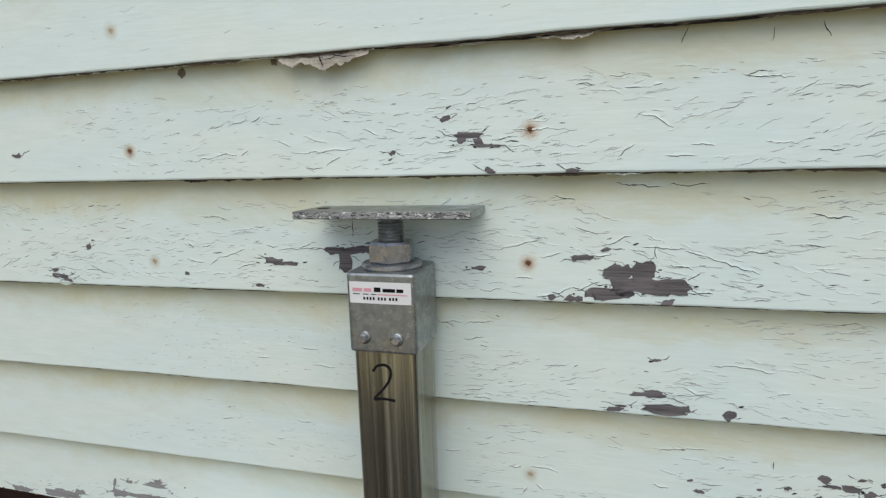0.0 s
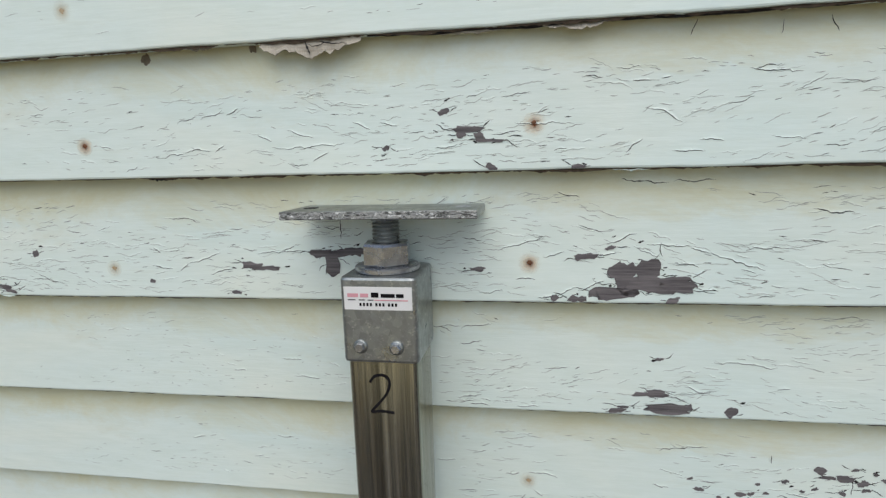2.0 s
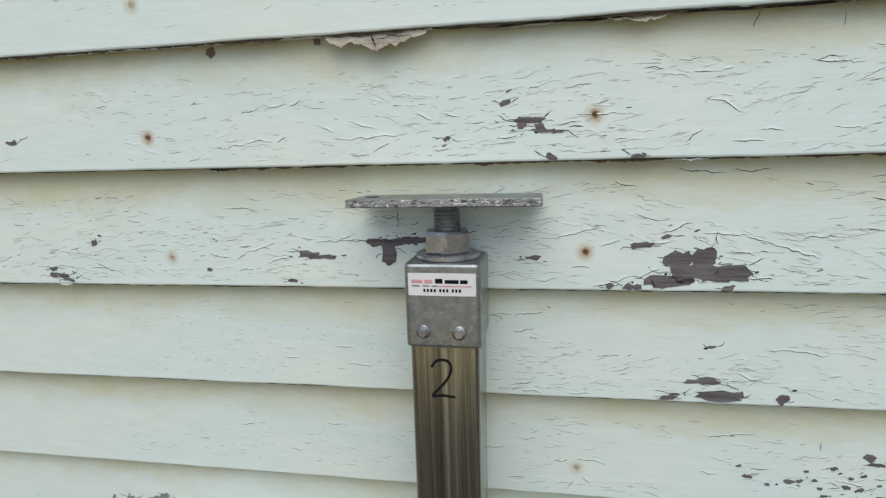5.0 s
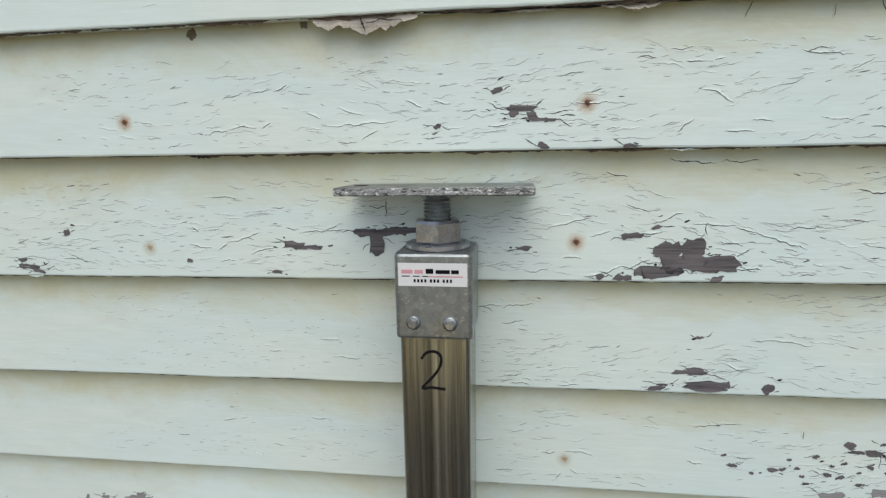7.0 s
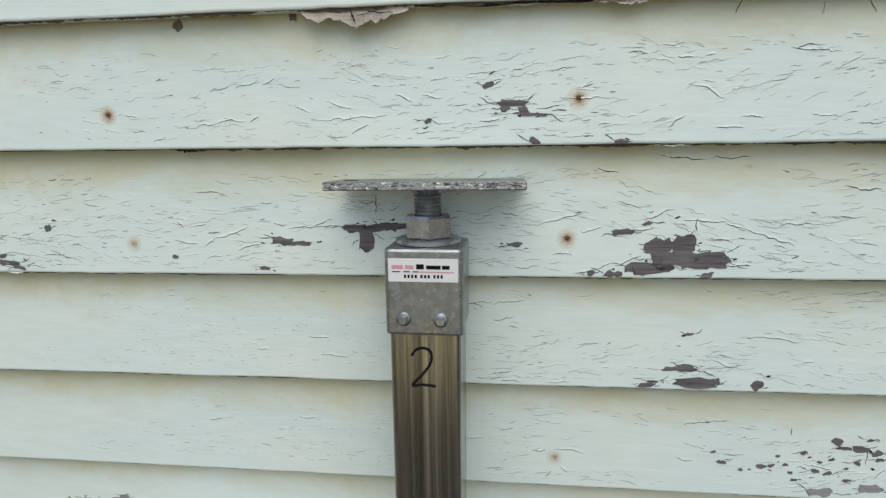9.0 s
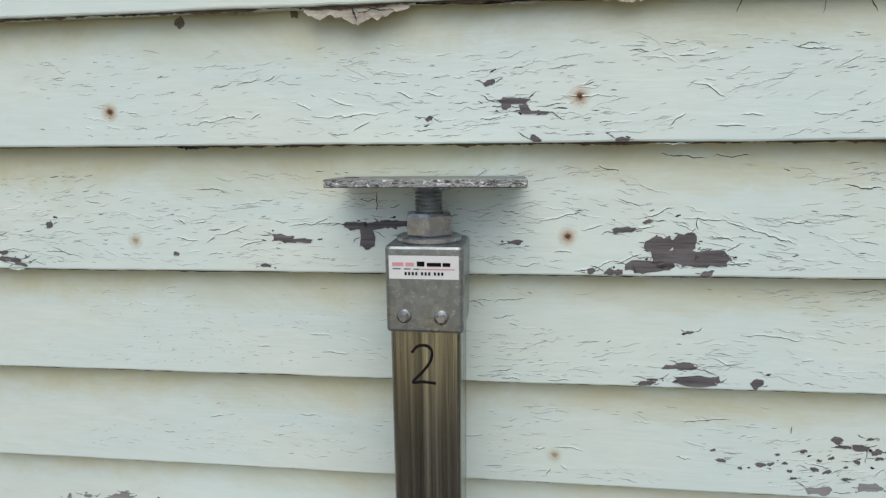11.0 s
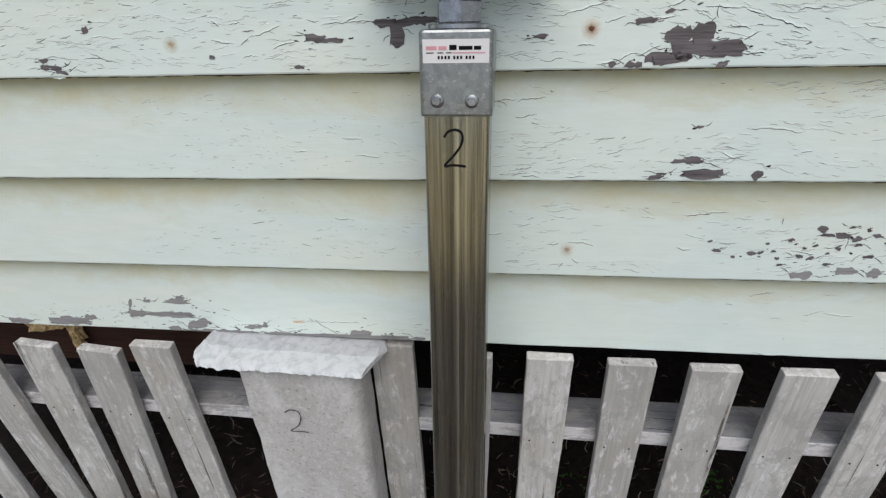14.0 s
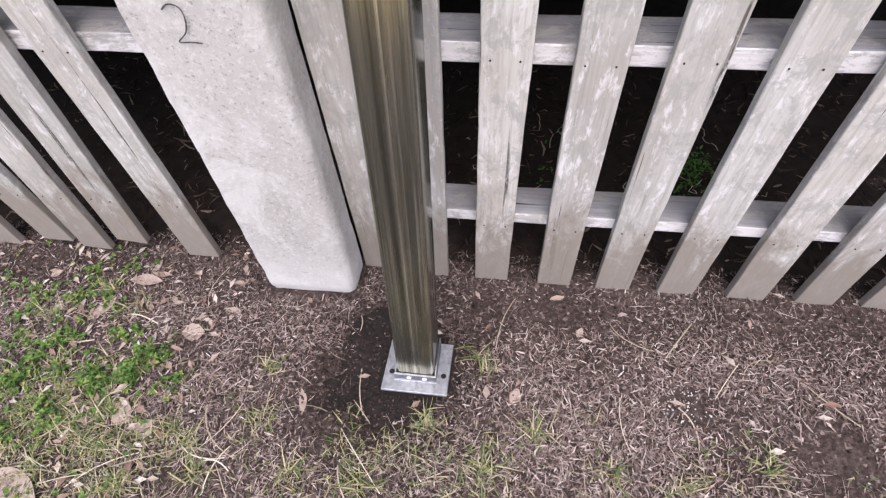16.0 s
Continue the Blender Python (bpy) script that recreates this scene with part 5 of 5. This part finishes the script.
def fallen_leaf(x, y, length, width, turn, label, material=LEAF_DRY, curl=0.12, seed=0.0):
    n = 10
    V, F = [], []
    for i in range(n + 1):
        t = i / n
        w = width * 0.62 * (math.sin(math.pi * min(max(t, 0.02), 0.985)) ** 0.8) * (1 + 0.15 * noise.noise((t * 6, seed, 0)))
        z = curl * length * (t - 0.5) ** 2
        bend = 0.1 * length * math.sin(t * 2.2 + seed)
        for s in (-1, -0.5, 0, 0.5, 1):
            V.append((length * (t - 0.5), w * s + bend, z + abs(s) * width * 0.12 + 0.0006 * noise.noise((t * 9, s * 3, seed))))
    for i in range(n):
        for j in range(4):
            k = i * 5 + j
            F.append((k, k + 1, k + 6, k + 5))
    ob = raw("fallen_leaf", V, F, material)
    ob.modifiers.new("thick", "SOLIDIFY").thickness = 0.0006
    ob.matrix_world = pose(x, y, gz(x, y) + 0.003, 4 * noise.noise((seed, 1, 1)), 5 * noise.noise((seed, 2, 2)), turn)
    return tagged(ob, label, "leaf", "fallen leaves on the soil")


fallen_leaf(-0.885, -0.103, 0.085, 0.026, 8, "long pinkish-brown dry gum leaf on soil", seed=1.0)
fallen_leaf(-0.93, -0.201, 0.075, 0.022, 70, "long grey-brown dry leaf on soil", seed=2.0)
fallen_leaf(-0.399, -0.369, 0.055, 0.013, 112, "narrow pale dry leaf beside the post", seed=3.0)
fallen_leaf(0.028, -0.312, 0.034, 0.019, 60, "small tan dry leaf on soil", seed=4.0)
fallen_leaf(0.165, -0.146, 0.026, 0.012, 50, "curled pale dry leaf on soil", seed=5.0)
fallen_leaf(-0.626, -0.170, 0.042, 0.013, -15, "narrow tan dry leaf beside the stump", seed=6.0)
fallen_leaf(-0.652, -0.081, 0.032, 0.010, 5, "small pale dry leaf beside the stump", seed=7.0)
fallen_leaf(-0.685, -0.241, 0.050, 0.036, 20, "broad grey weathered leaf on soil", seed=8.0)
fallen_leaf(-1.06, -0.50, 0.07, 0.020, -30, "long tan dry gum leaf in the grass", seed=9.0)
fallen_leaf(-0.887, -0.050, 0.045, 0.012, 75, "pale dry leaf standing against the fence", seed=10.0)
fallen_leaf(-0.86, -0.07, 0.05, 0.013, -10, "pinkish dry leaf below the fence", seed=11.0)
fallen_leaf(-1.13, -0.10, 0.03, 0.016, 30, "small orange-brown dry leaf on soil", seed=12.0)
fallen_leaf(-0.70, -0.46, 0.045, 0.03, -20, "broad grey-brown leaf in the grass", seed=13.0)
fallen_leaf(0.12, -0.05, 0.035, 0.011, 25, "narrow dry leaf below the pickets", seed=14.0)
V, F = [], []
lr = random.Random(15)
for _ in range(420):
    x = lr.uniform(-1.35, -0.62) if lr.random() < 0.9 else lr.uniform(-0.5, 0.9)
    y = lr.uniform(-0.62, 0.02)
    if not clear(x, y):
        continue
    ln = lr.uniform(0.012, 0.034)
    leaflet(V, F, Vector((x, y, gz(x, y) + lr.uniform(0.003, 0.012))), lr.uniform(0, 6.28), ln, ln * lr.uniform(0.3, 0.5), lr.gauss(0, 0.2), 0.12)
tagged(raw("leaf_litter", V, F, LEAF_DRY), "small dry curled leaves among the weeds", "litter", kind="stuff")
twig = part("twig", loft([[( -0.03 + 0.06 * t, 0.0022 * math.cos(a) + 0.002 * math.sin(t * 4), 0.0022 * math.sin(a) + 0.002) for a in (2 * math.pi * i / 8 for i in range(8))] for t in (0, 0.3, 0.6, 1.0)]), STRAW)
twig.matrix_world = pose(-0.441, -0.400, gz(-0.441, -0.4) + 0.003, 0, 0, 4)
tagged(twig, "short pale broken stick on soil", "twig")

V, F = [], []
rr = random.Random(5)
for _ in range(170):
    if rr.random() < 0.6:
        x, y = rr.gauss(0.356, 0.035), rr.gauss(-0.295, 0.03)
    else:
        x, y = rr.uniform(-0.4, 0.8), rr.uniform(-0.45, -0.04)
    if not clear(x, y):
        continue
    s = rr.uniform(0.0008, 0.0026)
    z = gz(x, y) + s * 0.3
    k = len(V)
    V += [(x + s, y, z), (x, y + s, z), (x - s, y, z), (x, y - s, z), (x, y, z + s)]
    F += [(k, k + 1, k + 4), (k + 1, k + 2, k + 4), (k + 2, k + 3, k + 4), (k + 3, k, k + 4)]
tagged(raw("grit", V, F, GRIT), "pale grit crumbs on dark soil", "grit", kind="stuff")

# broken end of timber tucked under the wall, sunlight put into its pale orange
lump = bmesh.new()
for cx, cy, cz, rx, ry, rz in ((-0.030, 0.0, 0.0, 0.030, 0.016, 0.013), (-0.066, 0.0, -0.004, 0.030, 0.018, 0.018), (-0.010, -0.004, -0.024, 0.010, 0.010, 0.024), (-0.016, -0.002, -0.056, 0.008, 0.008, 0.018)):
    made = bmesh.ops.create_icosphere(lump, subdivisions=3, radius=1.0)["verts"]
    for v in made:
        p = v.co.copy()
        k = 1 + 0.55 * noise.noise(p * 2.2 + Vector((cx * 90, 0, 0))) + 0.35 * noise.noise(p * 6) + 0.15 * noise.noise(p * 15)
        v.co = Vector((cx + p.x * rx * k, cy + p.y * ry * k, cz + p.z * rz * k))
scrap = part("timber_scrap", lump, SUNLIT_TIMBER)
scrap.matrix_world = Matrix.Translation((-0.990, 0.072, 0.768)) @ Matrix.Scale(1.25, 4)
tagged(scrap, "splintered timber scrap on the bearer, coloured pale to look sunlit", "timber scrap")

# long dry stems lying across the soil
V, F = [], []
sr = random.Random(23)
for _ in range(60):
    x = sr.uniform(-1.3, -0.3) if sr.random() < 0.7 else sr.uniform(-0.3, 0.8)
    y = sr.uniform(-0.66, -0.16)
    a, ln, w = sr.uniform(0, 6.28), sr.uniform(0.05, 0.16), sr.uniform(0.0006, 0.0013)
    bend = sr.gauss(0, 0.9)
    px, py = x, y
    k0 = len(V)
    for q in range(8):
        t = q / 7
        aa = a + bend * t
        px, py = px + math.cos(aa) * ln / 7, py + math.sin(aa) * ln / 7
        z = gz(px, py) + 0.005 + 0.012 * math.sin(math.pi * t) * abs(math.sin(x * 60))
        V += [(px - math.sin(aa) * w, py + math.cos(aa) * w, z), (px + math.sin(aa) * w, py - math.cos(aa) * w, z + 0.0006)]
    if all(clear(v[0], v[1]) for v in V[k0:]):
        F += [(k0 + 2 * q, k0 + 2 * q + 1, k0 + 2 * q + 3, k0 + 2 * q + 2) for q in range(7)]
    else:
        del V[k0:]
tagged(raw("dry_stems", V, F, STEM), "long pale dry grass stems across the soil", "litter", kind="stuff")

# crumbled clods of soil, thickest in the dug earth and along the fence
V, F = [], []
cr = random.Random(64)
for _ in range(5200):
    x, y = cr.uniform(-1.3, 0.9), cr.uniform(-0.68, 0.03)
    near = math.exp(-(math.hypot(x + 0.26, y + 0.24) / 0.15) ** 2)
    foot = smooth((y + 0.16) / 0.1)
    if not clear(x, y) or cr.random() > 0.16 + 0.84 * near + 0.35 * foot + 0.5 * max(0.0, noise.noise((x * 4, y * 5, 71.0))):
        continue
    size = cr.uniform(0.002, 0.0055) * (1.3 if near > 0.4 else 1.0)
    z = gz(x, y) + size * 0.35
    k = len(V)
    V += [(x + dx * size * cr.uniform(0.7, 1.3), y + dy * size * cr.uniform(0.7, 1.3), z + dz * size * cr.uniform(0.5, 1.0)) for dx, dy, dz in ((1, 0, 0), (0, 1, 0), (-1, 0, 0), (0, -1, 0), (0.1, 0.1, 1), (0, 0, -1))]
    F += [(k, k + 1, k + 4), (k + 1, k + 2, k + 4), (k + 2, k + 3, k + 4), (k + 3, k, k + 4), (k + 1, k, k + 5), (k + 2, k + 1, k + 5), (k + 3, k + 2, k + 5), (k, k + 3, k + 5)]
tagged(raw("soil_clods", V, F, CLOD), "dark crumbled clods of soil", "soil", kind="stuff")

# freshly dug dark earth round the post's foot
V, F = [], []
rings_n, seg = 7, 40
for q in range(rings_n + 1):
    for i in range(seg):
        a = 2 * math.pi * i / seg
        rad = 0.165 * q / rings_n * (1 + 0.5 * noise.noise((math.cos(a) * 1.5, math.sin(a) * 1.5, 5.0)) + 0.35 * noise.noise((math.cos(a) * 5, math.sin(a) * 5, 8.0)))
        x, y = -0.235 + rad * math.cos(a) * 1.0, -0.275 + rad * math.sin(a) * 0.9
        edge = smooth((rings_n - q) / 2.0)
        V.append((x, y, gz(x, y) + 0.0045 * edge - 0.003 * (1 - edge) + 0.003 * noise.noise((x * 60, y * 60, 2.0)) * edge))
for q in range(rings_n):
    for i in range(seg):
        F.append((q * seg + i, q * seg + (i + 1) % seg, (q + 1) * seg + (i + 1) % seg, (q + 1) * seg + i))
tagged(raw("dug_earth", V, F, DUG), "dark freshly dug earth round the post foot", "soil", kind="structure")
bark = fallen_leaf(-0.905, -0.588, 0.13, 0.05, -6, "large curled piece of pale tan bark", seed=21.0, curl=0.2)
fallen_leaf(-0.755, -0.430, 0.05, 0.034, -30, "broad grey-brown flake of bark", seed=22.0, curl=0.02)
fallen_leaf(-0.800, -0.385, 0.045, 0.010, 5, "narrow pale dry leaf among weeds", seed=23.0)
fallen_leaf(-0.153, -0.384, 0.02, 0.009, 15, "tiny white petal by the post", seed=24.0, material=GRIT)
